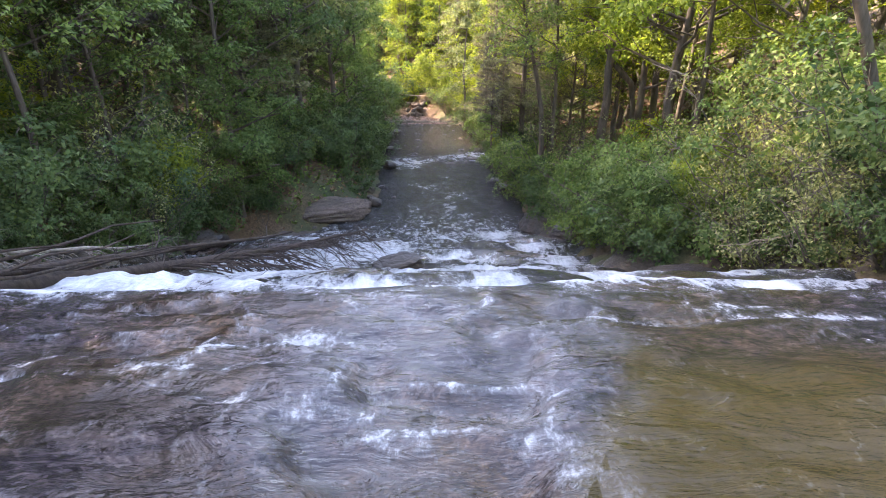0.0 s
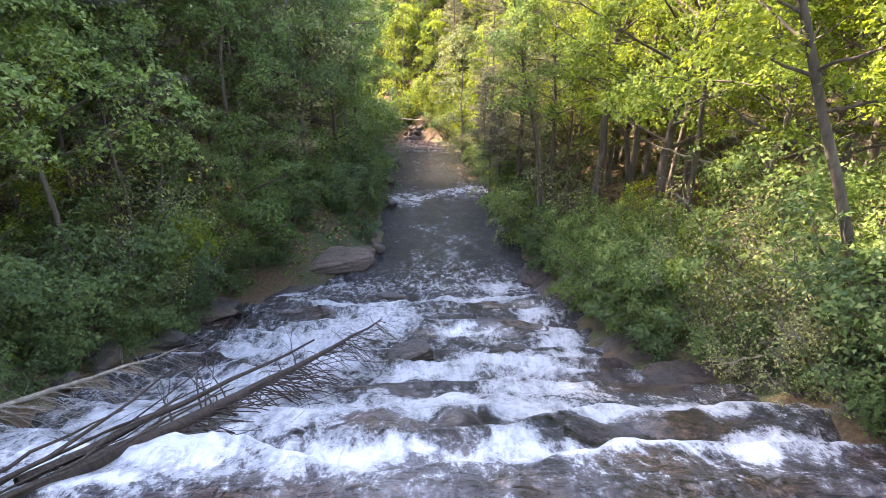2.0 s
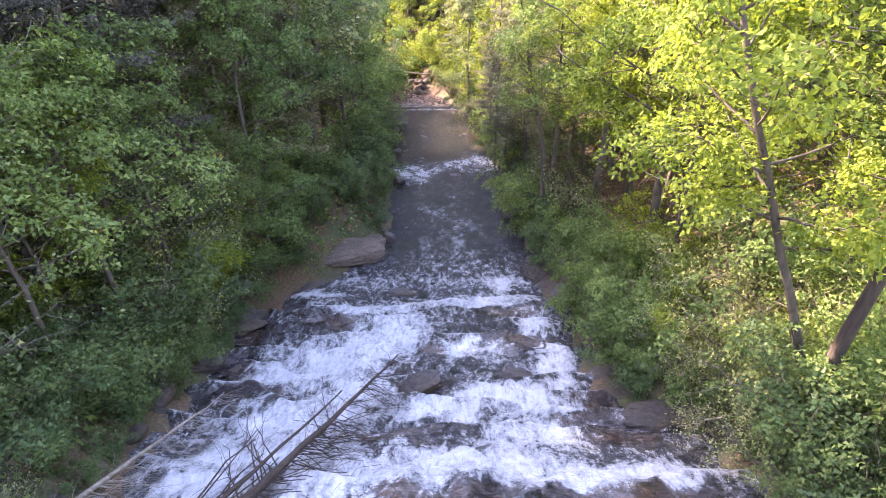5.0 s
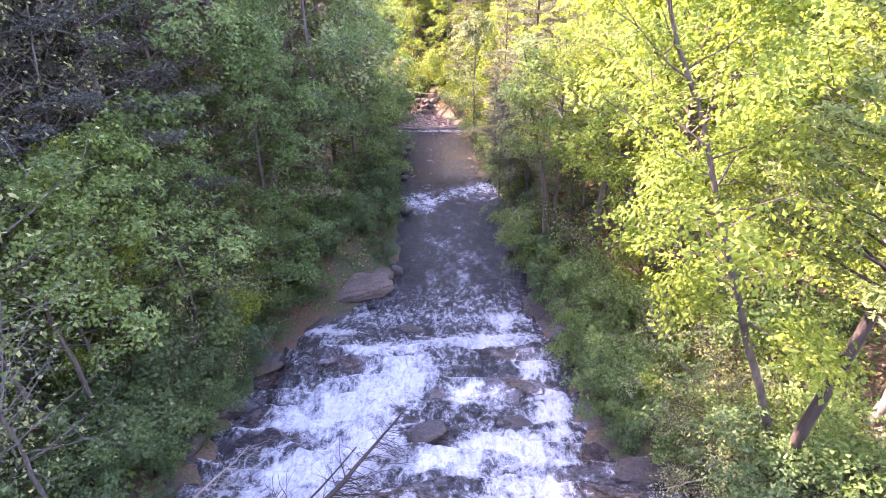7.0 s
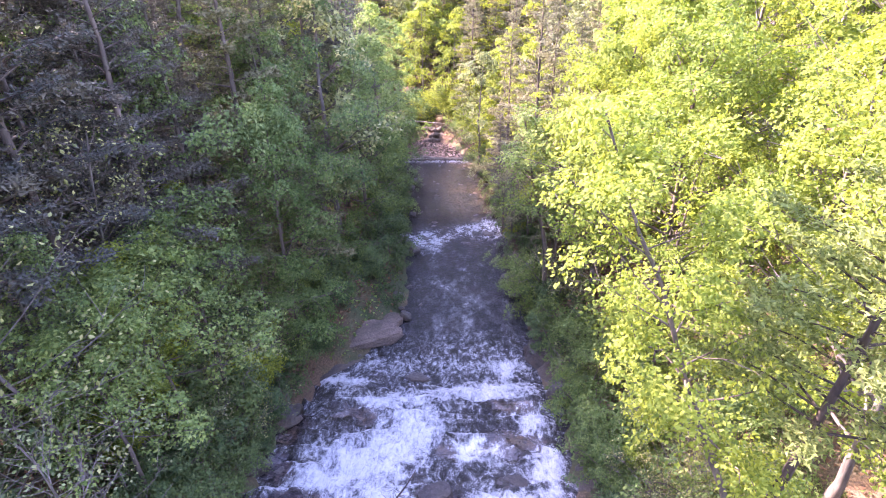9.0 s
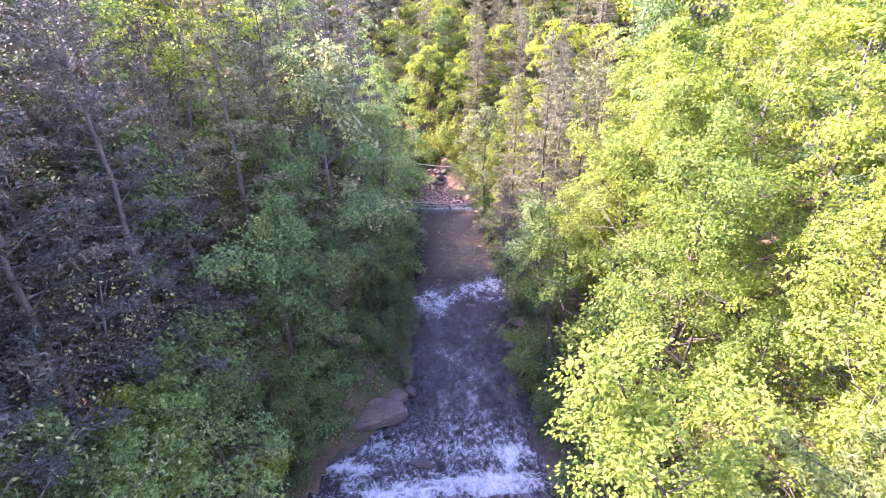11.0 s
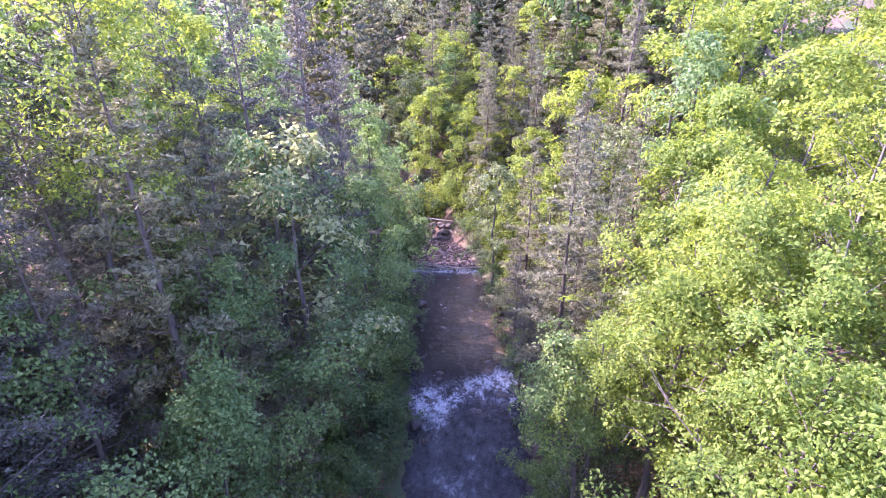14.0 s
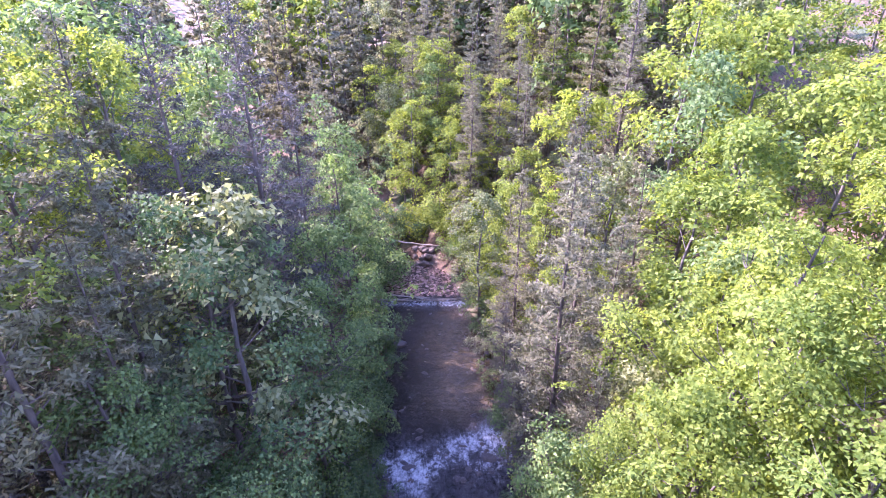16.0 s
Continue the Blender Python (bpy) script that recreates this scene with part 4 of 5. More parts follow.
OVER = [Kind(broadleaf(309, 6.6, 2.4, 9000, 0.088, LEAF_GREEN, BARK, (0.5, 0), 0.5, 0.08, 22, 0.42, gap=0.35, kite=False, label="small hardwood with layered green boughs over dark undergrowth"))]
PINE_DARK = [Kind(conifer(216, 15, 2.9, 24000, 0.10, NEEDLE_SHADED, BARK, 0.22, -0.12, label="dense dark pine in shade on the near slope"))]

rng = np.random.default_rng(77)


def turn():
    return float(rng.uniform(0, 360))


# sunlit trees of the near bank
leaner = broadleaf(300, 10.2, 1.7, 13000, 0.088, LEAF_SPRING, BARK, (-4.3, 0.6), 0.36, 0.085, 26, 0.42, rake=1.0, gap=0.4,
                   label="slender hardwood leaning over the falls with fresh leaves")
leaner.matrix_basis = pose(6.15, 7.0, z_at(6.15, 7.0))
sunny_pine = conifer(301, 12.5, 2.6, 21000, 0.115, NEEDLE_SUNLIT, BARK_DARK, 0.42, -0.12, label="sunlit pine with light feathery needles beside the falls")
sunny_pine.matrix_basis = pose(5.3, 6.5, z_at(5.3, 6.5)) @ pose(0, 0, 0, 0, 4, 0)
forked = broadleaf(305, 11.5, 2.8, 12000, 0.10, LEAF_SPRING, BARK, (0.2, 0.2), 0.42, 0.19, 22, 0.5, gap=0.45, kite=False,
                   label="dark thick-trunked hardwood with a second stem bowed into it")
forked.matrix_basis = pose(5.8, 21.2, z_at(5.8, 21.2))
bow = np.array([(1.45, 0.1, 0.2), (1.42, 0.1, 1.4), (1.30, 0.1, 2.6), (1.15, 0.08, 3.35), (0.75, 0.05, 3.75), (0.35, 0.02, 4.1), (0.05, 0.0, 4.7)])
raw_mesh("bowed_stem", *tube(bow, [0.13, 0.11, 0.10, 0.10, 0.10, 0.095, 0.09], 8), BARK, True, forked)
tall_spring = broadleaf(307, 17.5, 2.6, 12000, 0.095, LEAF_SPRING, BARK_GREY, (0.6, 0), 0.66, 0.16, 26, 0.6, gap=0.4, kite=False,
                        label="tall bare-stemmed hardwood with a sunlit yellow-green top")
tall_spring.matrix_basis = pose(-10.2, 20.8, z_at(-10.2, 20.8))
stoop = broadleaf(306, 9.5, 1.4, 6000, 0.09, LEAF_GREEN, BARK, (-1.8, 0.2), 0.5, 0.12, 16, 0.48, rake=1.15, gap=0.4, kite=False,
                  label="slim dark-trunked hardwood leaning towards the water")
stoop.matrix_basis = pose(4.2, 21.9, z_at(4.2, 21.9))
oak = broadleaf(302, 12.0, 4.2, 22000, 0.115, LEAF_SPRING, BARK, (0.4, 0), 0.3, 0.16, 32, 0.6, gap=0.5,
                label="spreading hardwood with dark limbs and bright yellow-green leaves")
oak.matrix_basis = pose(6.4, 15.8, z_at(6.4, 15.8))
round_tree = broadleaf(303, 11.2, 2.0, 20000, 0.105, LEAF_GREEN, BARK, (0.6, 0), 0.12, 0.10, 30, 0.5, gap=0.35,
                       label="dense dark-green tree beside the pool")
round_tree.matrix_basis = pose(-6.6, 17.4, z_at(-6.6, 17.4))
tagged(conifer(304, 18.5, 1.0, 0, 0.2, NEEDLE, BARK, 0.55, -0.1, name="dead_pine", label="tall bare dead pine trunk", dead=True), category="tree").matrix_basis = pose(9.6, 43.5, z_at(9.6, 43.5))
for kind, x, y, s in [(SPRING_NEAR[1], 7.2, 12.2, 0.7), (SPRING_NEAR[0], 9.0, 12.6, 0.95), (SPRING_NEAR[1], 8.6, 19.6, 1.1),
                      (SPRING_NEAR[0], 8.4, 8.2, 0.95), (SPRING_NEAR[1], 11.5, 15.0, 1.1), (SPRING_NEAR[0], 10.5, 10.5, 1.05),
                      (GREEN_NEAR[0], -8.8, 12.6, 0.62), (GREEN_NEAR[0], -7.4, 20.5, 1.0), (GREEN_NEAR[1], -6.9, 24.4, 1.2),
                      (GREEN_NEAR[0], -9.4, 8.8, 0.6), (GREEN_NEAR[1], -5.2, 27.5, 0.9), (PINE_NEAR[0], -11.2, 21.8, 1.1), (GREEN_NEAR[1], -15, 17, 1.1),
                      (PALE_FAR[0], -6.3, 24.9, 1.25), (PINES[0], 3.9, 27.9, 1.0), (PINES[1], 6.0, 37.5, 0.9), (PINES[2], 3.2, 36, 0.8), (SPRING_FAR[1], 8.6, 30, 0.9), (PINES[2], 6.0, 29.4, 0.75), (SPRING_FAR[2], 8.0, 25.8, 0.8), (PINES[0], 9.5, 43.5, 1.05),
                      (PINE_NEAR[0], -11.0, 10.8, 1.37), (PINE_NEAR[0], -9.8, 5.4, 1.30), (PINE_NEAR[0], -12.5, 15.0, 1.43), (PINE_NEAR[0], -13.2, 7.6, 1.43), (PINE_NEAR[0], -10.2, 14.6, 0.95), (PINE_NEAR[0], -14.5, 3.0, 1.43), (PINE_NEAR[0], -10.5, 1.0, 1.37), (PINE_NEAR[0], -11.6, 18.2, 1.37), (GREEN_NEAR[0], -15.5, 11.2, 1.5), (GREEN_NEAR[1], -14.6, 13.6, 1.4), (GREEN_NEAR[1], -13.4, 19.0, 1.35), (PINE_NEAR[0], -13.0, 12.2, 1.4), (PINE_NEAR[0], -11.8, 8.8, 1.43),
                      (SPRING_NEAR[0], -9.3, 11.4, 0.55), (SPRING_NEAR[1], -8.6, 9.7, 0.48), (SPRING_NEAR[1], -10.4, 16.4, 0.6), (BARE[1], -9.0, 10.4, 0.85), (BARE[1], -8.9, 14.4, 0.9), (BARE[0], -10.4, 12.4, 1.0), (BARE[1], -11.6, 7.6, 1.0), (PINES[0], -7.6, 21.5, 0.9),
                      (SLIM[1], 6.1, 14.0, 0.85), (GREEN_NEAR[0], 5.4, 23.8, 0.6), (SLIM[0], 4.5, 22.6, 0.85), (SLIM[1], 7.6, 18.0, 0.9), (SPRING_FAR[1], 7.4, 24.0, 0.75), (SPRING_NEAR[1], 6.0, 33.5, 0.7), (SPRING_FAR[0], 5.0, 38.5, 0.65), (SPRING_FAR[2], 3.4, 42.5, 0.6), (SPRING_NEAR[1], 9.2, 27.5, 0.85), (SLIM[0], 9.0, 22.4, 0.95), (PINES[2], 4.9, 25.6, 0.55), (TWIGGY[0], 4.4, 22.6, 1.3), (PINES[1], 5.2, 31.2, 0.9), (PINE_NEAR[0], 2.5, 33.4, 0.5), (PINE_NEAR[0], 2.7, 36.6, 0.45), (PINE_NEAR[0], 3.3, 30.8, 0.4), (PALE_FAR[0], 1.6, 41, 0.8), (BARE[0], -8.3, 7.8, 0.95), (SPRING_FAR[0], 9.0, -2.5, 0.9), (SPRING_FAR[1], 8.6, -7.0, 0.9), (GREEN_FAR[2], -9.8, -6.5, 1.0), (GREEN_FAR[1], -10.6, -11.5, 1.0), (SPRING_FAR[2], 9.4, -12, 0.9), (SPRING_FAR[1], 5.2, 59.5, 0.75), (SPRING_FAR[0], 7.5, 54.5, 0.7), (PINE_NEAR[0], -10.4, 15.4, 1.1), (PINE_NEAR[0], -10.8, 12.8, 1.15), (PINE_NEAR[0], -10.2, 19.2, 1.05), (PINE_NEAR[0], -6.9, 30.4, 1.35), (PINE_NEAR[0], -8.6, 28.0, 1.25), (PINE_NEAR[0], -6.4, 33.6, 1.1), (PINE_DARK[0], -9.9, 11.2, 1.15), (PINE_DARK[0], -9.6, 14.2, 1.1), (PINE_DARK[0], -10.6, 8.6, 1.15), (PINE_DARK[0], -9.6, 17.2, 0.95), (PINE_DARK[0], -11.6, 16.4, 1.15), (SPRING_NEAR[1], -11.2, 29.6, 1.3), (SPRING_FAR[1], -18, 28.5, 1.05), (SPRING_FAR[2], -15.2, 31.6, 1.0), (PINE_NEAR[0], 2.6, 29.9, 0.5), (PINE_NEAR[0], 2.9, 27.6, 0.4), (OVER[0], -7.8, 10.4, 1.0), (OVER[0], -7.7, 8.1, 0.85), (OVER[0], -8.0, 13.2, 1.0), (GREEN_NEAR[1], -7.2, 16.2, 0.5), (BARE[0], -7.0, 5.7, 0.6), (SPRING_NEAR[0], 7.4, 21.4, 1.15), (SPRING_NEAR[1], 12.2, 24.2, 1.15), (SPRING_FAR[0], 13.6, 37, 1.1), (SPRING_FAR[2], -3.4, 54.5, 0.7), (SPRING_FAR[0], -0.4, 52.5, 0.6), (SPRING_FAR[1], -4.2, 55.5, 0.62), (GREEN_FAR[1], -2.2, 57.5, 0.75), (SPRING_FAR[2], 0.8, 56, 0.7), (PALE_FAR[0], -5.6, 58.5, 0.8), (SPRING_FAR[0], -7.2, 61, 0.75), (SPRING_FAR[1], -3.2, 61.5, 0.8), (GREEN_FAR[0], -1.0, 54.6, 0.5), (PALE_FAR[0], -7.5, 58, 0.7), (PINES[1], 3.5, 57, 0.8), (PINES[2], 1.6, 51, 0.7), (SPRING_FAR[0], -1.2, 58.5, 0.8), (SPRING_FAR[1], 1.4, 49.5, 0.5), (SPRING_FAR[2], 3.2, 52, 0.7), (SPRING_FAR[1], 4.4, 46, 0.6), (GREEN_FAR[0], -6.6, 47, 0.45), (GREEN_FAR[1], -6.4, 43, 0.5), (GREEN_FAR[2], -8.6, 47.4, 0.5), (PINES[0], -9.6, 50.2, 0.9), (GREEN_FAR[2], -5.6, 36.5, 0.85), (GREEN_FAR[0], -5.4, 32, 0.8), (PINE_RIDGE[0], -36.5, 103, 1.1), (GREEN_RIDGE[0], -39.3, 108, 1.1), (PINE_RIDGE[1], -34.2, 98, 1.1), (GREEN_RIDGE[1], -31.4, 92, 1.0), (PINE_RIDGE[0], -41.8, 113, 1.15), (PINE_RIDGE[1], -44.2, 118, 1.2)]:
    kind.place(x, y, s, turn())

# bushes along the water's edge
for kind, x, y, s in [(BUSH[0], 4.6, 11.3, 0.8), (BUSH[1], 4.3, 10.1, 0.55), (TWIGGY[0], 4.9, 9.0, 0.6), (BUSH[0], 4.2, 14.2, 0.7), (BUSH[0], 4.5, 12.9, 1.15), (TWIGGY[0], 5.4, 11.2, 0.8), (BUSH[0], 5.6, 15.2, 0.8), (BUSH[1], 3.6, 21.5, 0.9), (BUSH[0], 3.3, 24.2, 0.85),
                      (BUSH[1], 4.6, 19, 0.9), (TWIGGY[0], 6.0, 9.2, 1.0), (TWIGGY[0], 5.9, 7.8, 0.9), (TWIGGY[0], 6.8, 10.6, 1.1), (YELLOW[0], 6.4, 12.2, 0.7),
                      (BUSH[1], 7.2, 9.0, 0.9), (BUSH[0], 6.4, 6.6, 0.9), (RHODO[1], 5.3, 4.5, 0.75), (BUSH[0], 6.3, 3.6, 1.0), (TWIGGY[0], 5.6, 6.6, 0.9),
                      (BUSH[1], 6.9, 7.9, 1.0), (BUSH[0], 7.8, 11.6, 1.2), (YELLOW[0], 6.8, 16.5, 1.0), (BUSH[0], 5.2, 17.2, 0.9),
                      (RHODO[0], -7.4, 4.6, 0.5), (RHODO[1], -7.6, 5.9, 0.7), (RHODO[0], -6.8, 6.3, 0.35), (RHODO[1], -7.5, 3.9, 0.8), (RHODO[0], -6.1, 5.9, 0.26), (RHODO[1], -6.4, 7.0, 0.3), (RHODO[0], -6.8, 8.4, 0.4), (RHODO[1], -5.9, 4.9, 0.24), (RHODO[0], -6.8, 9.8, 0.5), (RHODO[1], -6.8, 12.4, 0.5), (RHODO[0], -6.1, 20.3, 1.0), (RHODO[1], -6.5, 21.8, 1.0), (RHODO[1], -6.0, 18.2, 0.6), (RHODO[0], -5.9, 20.7, 0.75), (RHODO[1], -6.3, 19.0, 0.7), (RHODO[0], -4.9, 23.4, 0.8), (RHODO[1], -6.6, 17.8, 0.6), (BUSH[0], -5.9, 22.4, 0.7), (TWIGGY[0], -6.5, 5.2, 0.4), (RHODO[1], -7.4, 6.9, 0.7), (RHODO[0], -7.1, 8.9, 0.7), (RHODO[1], -7.2, 11.4, 0.7), (TWIGGY[0], -7.2, 12.6, 0.8), (RHODO[0], -7.0, 13.8, 0.7), (RHODO[1], -6.8, 15.4, 0.7), (RHODO[0], -7.6, 7.4, 0.8), (RHODO[1], -7.9, 9.0, 1.0), (RHODO[0], -8.6, 11.0, 1.1),
                      (RHODO[1], -8.4, 13.4, 1.1), (BUSH[0], -7.9, 15.6, 0.9), (YELLOW[0], -7.7, 14.6, 0.95), (RHODO[0], -8.6, 17.2, 1.1), (BUSH[1], -7.0, 20.6, 0.9), (RHODO[1], -5.6, 23.6, 1.0),
                      (RHODO[0], -4.6, 25.5, 1.1), (RHODO[1], -4.4, 28, 1.1), (BUSH[0], -4.6, 31, 1.1), (RHODO[0], -4.7, 34, 1.1), (RHODO[1], -5.0, 37.5, 1.2),
                      (RHODO[0], -5.8, 40.5, 1.2), (BUSH[1], 3.6, 31, 1.0), (BUSH[0], 2.9, 34.5, 1.0), (TWIGGY[0], 2.4, 38, 1.0), (BUSH[1], 2.2, 41.5, 1.0),
                      (RHODO[0], -9.2, 5.0, 1.1), (TWIGGY[0], 0.4, 46.5, 1.0), (BUSH[0], 6.2, 13.8, 0.8), (RHODO[1], -10.2, 9.6, 1.2), (RHODO[0], -7.0, 6.2, 0.7),
                      (RHODO[1], -7.3, 8.2, 0.8), (RHODO[0], -7.7, 10.0, 0.8), (BUSH[1], -7.9, 12.2, 0.9), (RHODO[0], -7.4, 16.9, 0.7),
                      (RHODO[1], -2.6, 51.6, 1.0), (YELLOW[0], -0.2, 50.2, 1.2), (RHODO[0], -4.6, 52.4, 1.2), (TWIGGY[0], 4.2, 16.4, 0.8), (BUSH[1], 4.3, 10.2, 0.55),
                      (TWIGGY[0], 5.3, 8.9, 0.8), (RHODO[0], 5.2, 5.3, 0.8), (RHODO[1], 5.7, 6.0, 0.8), (TWIGGY[0], 5.5, 7.3, 0.8), (BUSH[1], 6.4, 8.4, 0.9), (TWIGGY[0], 5.0, 6.6, 0.7), (TWIGGY[0], 5.3, 6.2, 0.6), (TWIGGY[0], 5.0, 7.9, 0.6), (RHODO[0], 5.2, 7.2, 0.5), (TWIGGY[0], 4.9, 5.6, 0.6), (YELLOW[0], 5.2, 10.2, 0.6),
                      (TWIGGY[0], -8.2, 11.4, 1.0), (TWIGGY[0], -9.4, 13.0, 1.3), (TWIGGY[0], -7.6, 5.0, 1.0), (TWIGGY[0], -9.0, 15.8, 1.3), (BUSH[0], -6.4, 24.0, 1.1), (RHODO[0], -4.2, 23.9, 0.9),
                      (BUSH[0], -5.3, 45.2, 1.3), (RHODO[1], -5.7, 46.7, 1.5), (BUSH[1], -6.5, 48.2, 1.6), (RHODO[0], -8.2, 50.6, 1.7), (YELLOW[0], -0.9, 51.2, 1.5), (YELLOW[0], 1.1, 50.6, 1.6), (YELLOW[0], -3.7, 51.8, 1.5), (YELLOW[0], 1.9, 46.6, 1.4), (YELLOW[0], 2.6, 43.0, 1.3), (YELLOW[0], 3.4, 39.6, 1.2), (YELLOW[0], 4.6, 41.4, 1.6), (YELLOW[0], 3.2, 48.6, 1.7), (TWIGGY[0], 2.2, 44.4, 1.3), (TWIGGY[0], 3.6, 37.2, 1.2), (BUSH[0], 4.4, 35.6, 1.2), (TWIGGY[0], 4.4, 33.2, 1.2), (BUSH[1], -0.2, 48.4, 0.7), (RHODO[0], 5.1, 4.7, 0.5), (RHODO[1], 4.95, 5.1, 0.45), (RHODO[0], 5.5, 3.9, 0.6), (YELLOW[0], 1.0, 47.8, 1.0), (YELLOW[0], 2.6, 44.5, 1.0), (YELLOW[0], 3.4, 28.9, 0.6), (RHODO[0], 3.0, 29.9, 0.6), (RHODO[1], 2.7, 32.2, 0.6), (RHODO[0], 2.2, 38.6, 0.7), (RHODO[1], 3.0, 26.9, 0.5), (BUSH[0], 3.4, 22.8, 0.7)]:
    kind.place(x, y, s, turn())

BANK = [Kind(shrub(270 + i, 1.35, 1.1, 2300, 0.082, m, BARK, "shrub", "low dark-green bush overhanging the water", 8)) for i, m in enumerate((LEAF_GREEN, LEAF_DARK))]
edge_rng = np.random.default_rng(5)
y = 8.9
while y < 41:
    x = float(right_edge(y)) + float(edge_rng.uniform(0.55, 1.1)) - (0.35 if y < 16 else 0)
    BANK[int(edge_rng.integers(0, 2))].place(x, y, float(edge_rng.uniform(0.65, 1.25)), float(edge_rng.uniform(0, 360)))
    if y > 22 and edge_rng.uniform() < 0.8:
        BANK[1].place(float(left_edge(y)) - float(edge_rng.uniform(0.2, 0.7)), y, float(edge_rng.uniform(0.7, 1.2)), float(edge_rng.uniform(0, 360)))
    y += float(edge_rng.uniform(0.6, 1.3))

# the woods on both slopes and across the bend
placed = []
rng = np.random.default_rng(41)
for band, count, x0, x1, y0, y1 in (("left", 58, -24, -7, -2, 60), ("right", 58, 4, 25, -2, 60), ("bend", 125, -32, 20, 49, 86), ("ridge", 20, -62, -8, 86, 140),
                                     ("left", 26, -55, -24, 34, 110), ("behind", 10, -20, 20, -26, -9)):
    made = 0
    for attempt in range(4000):
        x, y = rng.uniform(x0, x1), rng.uniform(y0, y1)
        if made >= count:
            break
        if not (np.interp(y, RIGHT_Y, RIGHT_X) + 2.6 < x or x < np.interp(y, LEFT_Y, LEFT_X) - 2.6) or math.hypot(x, y - 5) < 13:
            continue
        along, across = -0.912 * x + 0.410 * (y - 49), 0.410 * x + 0.912 * (y - 49)
        if 3 < along < 26 and abs(across) < 5:      # open strip above the bend
            continue
        if any((x - a) ** 2 + (y - b) ** 2 < 2.6 ** 2 for a, b in placed):
            continue
        placed.append((x, y))
        made += 1
        r = rng.uniform()
        if band == "right":
            kind = (PINES[made % 3] if r < 0.35 else SPRING_FAR[made % 3] if r < 0.75 else PALE_FAR[0]) if y > 17 and x < 8.2 else PINES[made % 3] if (y > 27 and x < 7.5 and r < 0.7) or (y > 46 and x < 16 and r < 0.6) else SPRING_FAR[made % 3] if r < 0.74 else GREEN_FAR[made % 3] if r < 0.9 else PALE_FAR[0]
        elif band in ("bend", "ridge"):
            kind = PINES[made % 3] if r < 0.7 else SPRING_FAR[made % 3] if r < 0.78 else GREEN_FAR[made % 3] if r < 0.9 else PALE_FAR[0]
        else:
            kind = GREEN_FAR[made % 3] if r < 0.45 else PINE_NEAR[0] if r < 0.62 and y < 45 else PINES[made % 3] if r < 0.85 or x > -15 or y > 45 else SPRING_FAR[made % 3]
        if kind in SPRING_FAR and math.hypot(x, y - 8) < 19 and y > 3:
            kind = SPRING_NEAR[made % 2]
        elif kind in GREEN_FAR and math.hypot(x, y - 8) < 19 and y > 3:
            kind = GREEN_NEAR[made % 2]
        if math.hypot(x, y - 12) > 42 or y < -5:
            kind = {id(SPRING_FAR[made % 3]): SPRING_RIDGE[made % 2], id(GREEN_FAR[made % 3]): GREEN_RIDGE[made % 2], id(PINES[made % 3]): PINE_RIDGE[made % 2]}.get(id(kind), kind)
        size = float(rng.uniform(0.75, 1.2))
        spin = turn()
        if 43 < y < 66 and -7 < x < 9:              # light low trees round the bend
            low = r < (0.75 if y < 51 else 0.3)
            kind = (SPRING_FAR[made % 3] if r < 0.2 else PALE_FAR[0]) if low else PINES[made % 3]
            size *= 0.55 if low else 0.75
        elif band == "left" and 38 < y < 54 and x > -20:
            size *= 0.7
        if 0 < along < 27 and abs(across) < 6:
            continue
        kind.place(x, y, size, spin)

# low growth on the banks
n = 46000
x, y = rng.uniform(-16, 14, n), rng.uniform(3, 50, n)
d = np.maximum(np.interp(y, LEFT_Y, LEFT_X) - x, x - np.interp(y, RIGHT_Y, RIGHT_X))
ok = (d > 0.5) & (fractal(x * 0.8, y * 0.8, 71) > 0.38)
x, y = x[ok], y[ok]
c = np.stack([x, y, ground_height(x, y) + rng.uniform(0.03, 0.45, len(x)) ** 1.3], 1)
tagged(raw_mesh("undergrowth", *leaves(rng, c, 0.15, folded=False), LEAF_GREEN), "low green seedlings and ferns over leaf litter", "undergrowth", kind="stuff")
n = 34000
x, y = rng.uniform(-14, 14, n), rng.uniform(3, 50, n)
d = np.maximum(np.interp(y, LEFT_Y, LEFT_X) - x, x - np.interp(y, RIGHT_Y, RIGHT_X))
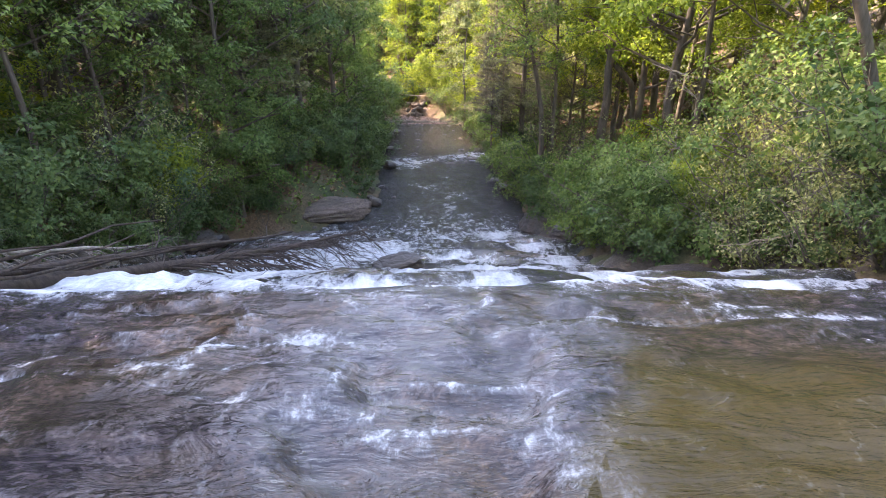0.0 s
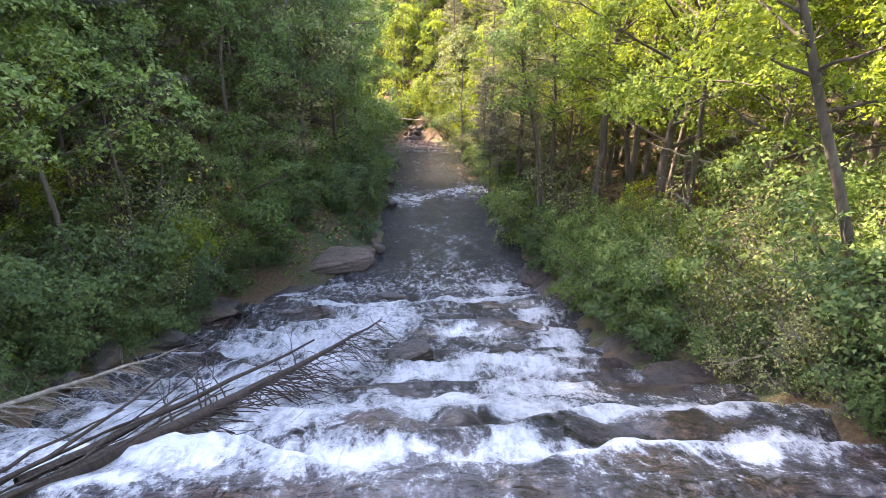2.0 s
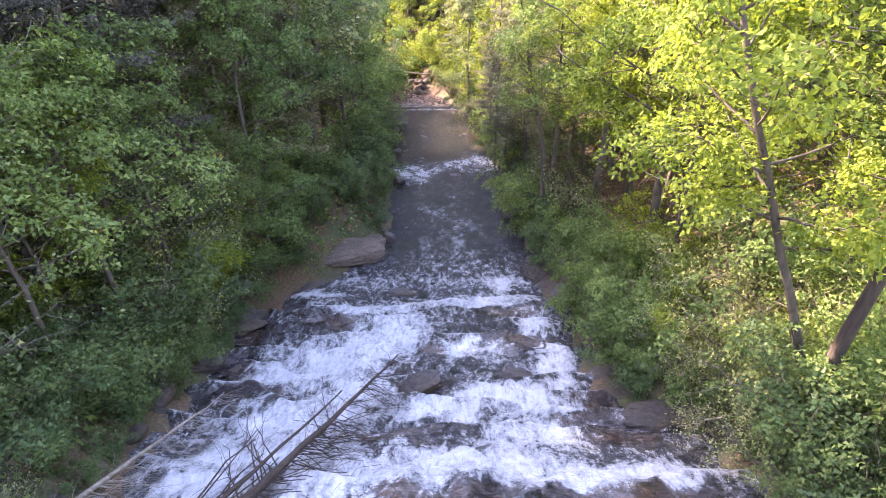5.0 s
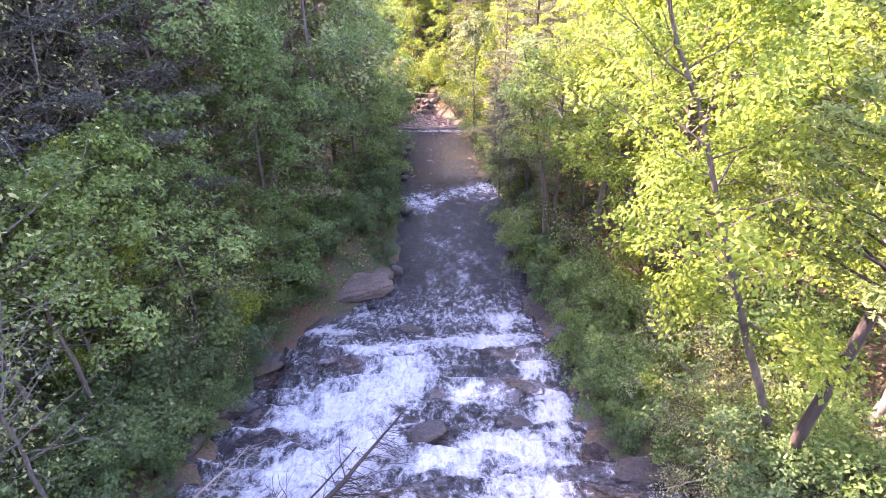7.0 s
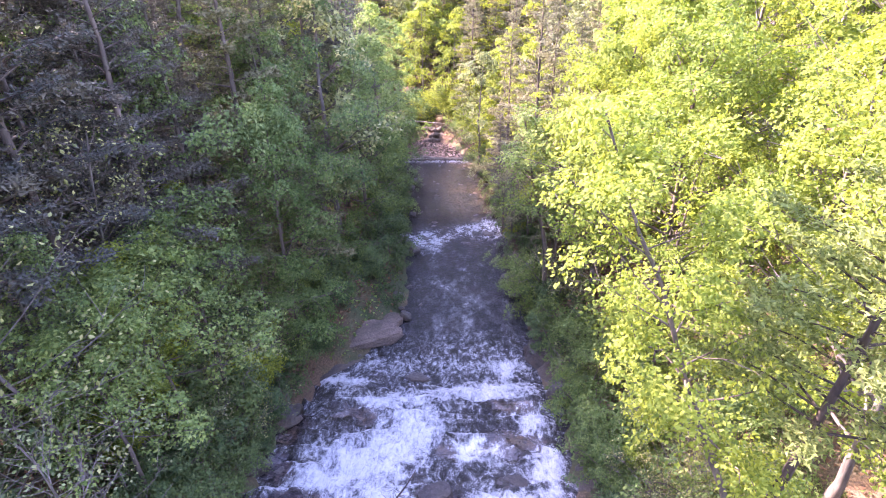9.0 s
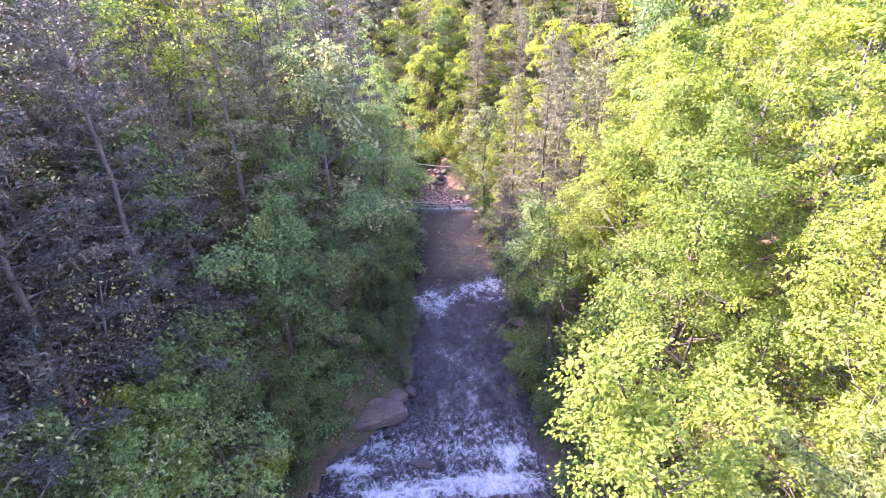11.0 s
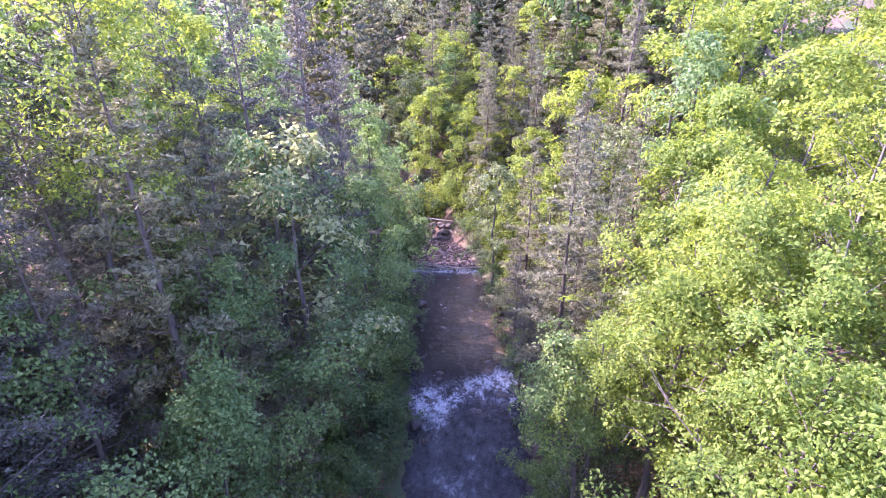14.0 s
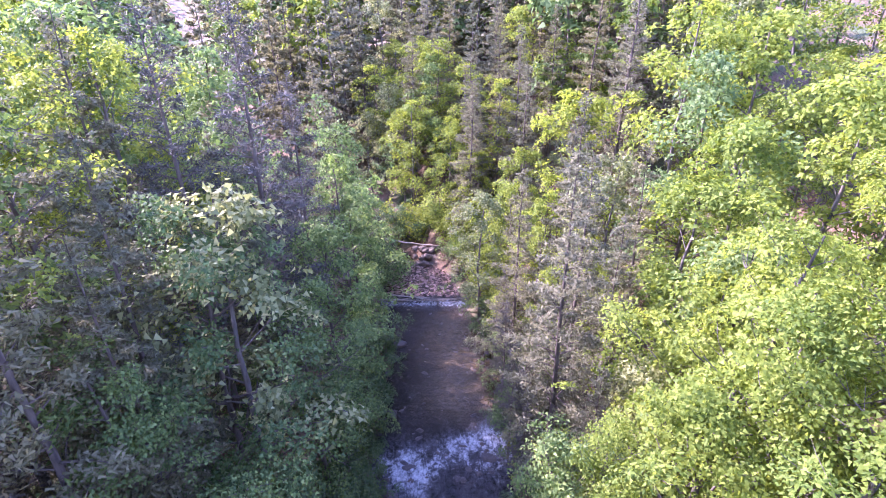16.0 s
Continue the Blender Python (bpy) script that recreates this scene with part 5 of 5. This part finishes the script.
x, y = x[d > 0.4], y[d > 0.4]
c = np.stack([x, y, ground_height(x, y) + 0.02], 1)
tagged(raw_mesh("leaf_litter", *leaves(rng, c, 0.14, 0.6, 0.3, False), LITTER_LEAF), "scattered dry brown leaves", "leaf litter", kind="stuff")

# distant woods beyond the trees that stand singly
centres = rng.uniform(-240, 240, (2600, 2)) + [0, 60]
far = np.maximum(np.abs(centres[:, 0]) - 30, 0) + np.maximum(centres[:, 1] - 88, 0) + np.maximum(-24 - centres[:, 1], 0)
clear_water = (centres[:, 0] > np.interp(centres[:, 1], RIGHT_Y, RIGHT_X) + 4) | (centres[:, 0] < np.interp(centres[:, 1], LEFT_Y, LEFT_X) - 4)
centres = centres[(far > 0) & clear_water]
k = 34
x, y = np.repeat(centres[:, 0], k), np.repeat(centres[:, 1], k)
off = rng.normal(size=(len(x), 3)) * [1.7, 1.7, 2.6]
c = np.stack([x + off[:, 0], y + off[:, 1], ground_height(x, y) + 7.5 + off[:, 2]], 1)
tagged(raw_mesh("far_woods", *leaves(rng, c, 1.5, 0.7, 0.6, False), LEAF_GREEN), "green woods covering the distant hills", "woods", kind="stuff")

# stones along both edges of the stream
stones = [boulder("stone", "angular wet stone at the water's edge", (0, 0, -40), (0.38, 0.27, 0.17), 60 + i, WET_ROCK, 0, 0.7, 3) for i in range(3)]
for i in range(54):
    y = float(rng.uniform(7.5, 40) if i % 2 == 0 else rng.uniform(16, 42))
    left = i % 2 == 0
    x = float(left_edge(y) - rng.uniform(-0.7, 0.5) if left else right_edge(y) + rng.uniform(-0.35, 0.6))
    m = pose(x, y, float(level(y)) + float(rng.uniform(-0.05, 0.15)) + 0.05, float(rng.uniform(-15, 15)), float(rng.uniform(-15, 15)), turn()) @ Matrix.Scale(float(0.35 + 1.25 * rng.uniform() ** 2.2), 4)
    stone = stones[i % 3]
    if i < 3:
        stone.matrix_world = m
    else:
        stone = copy_thing(stone, Matrix.Identity(4))
        stone.matrix_basis = m
    tagged(stone, group="stones along the banks")
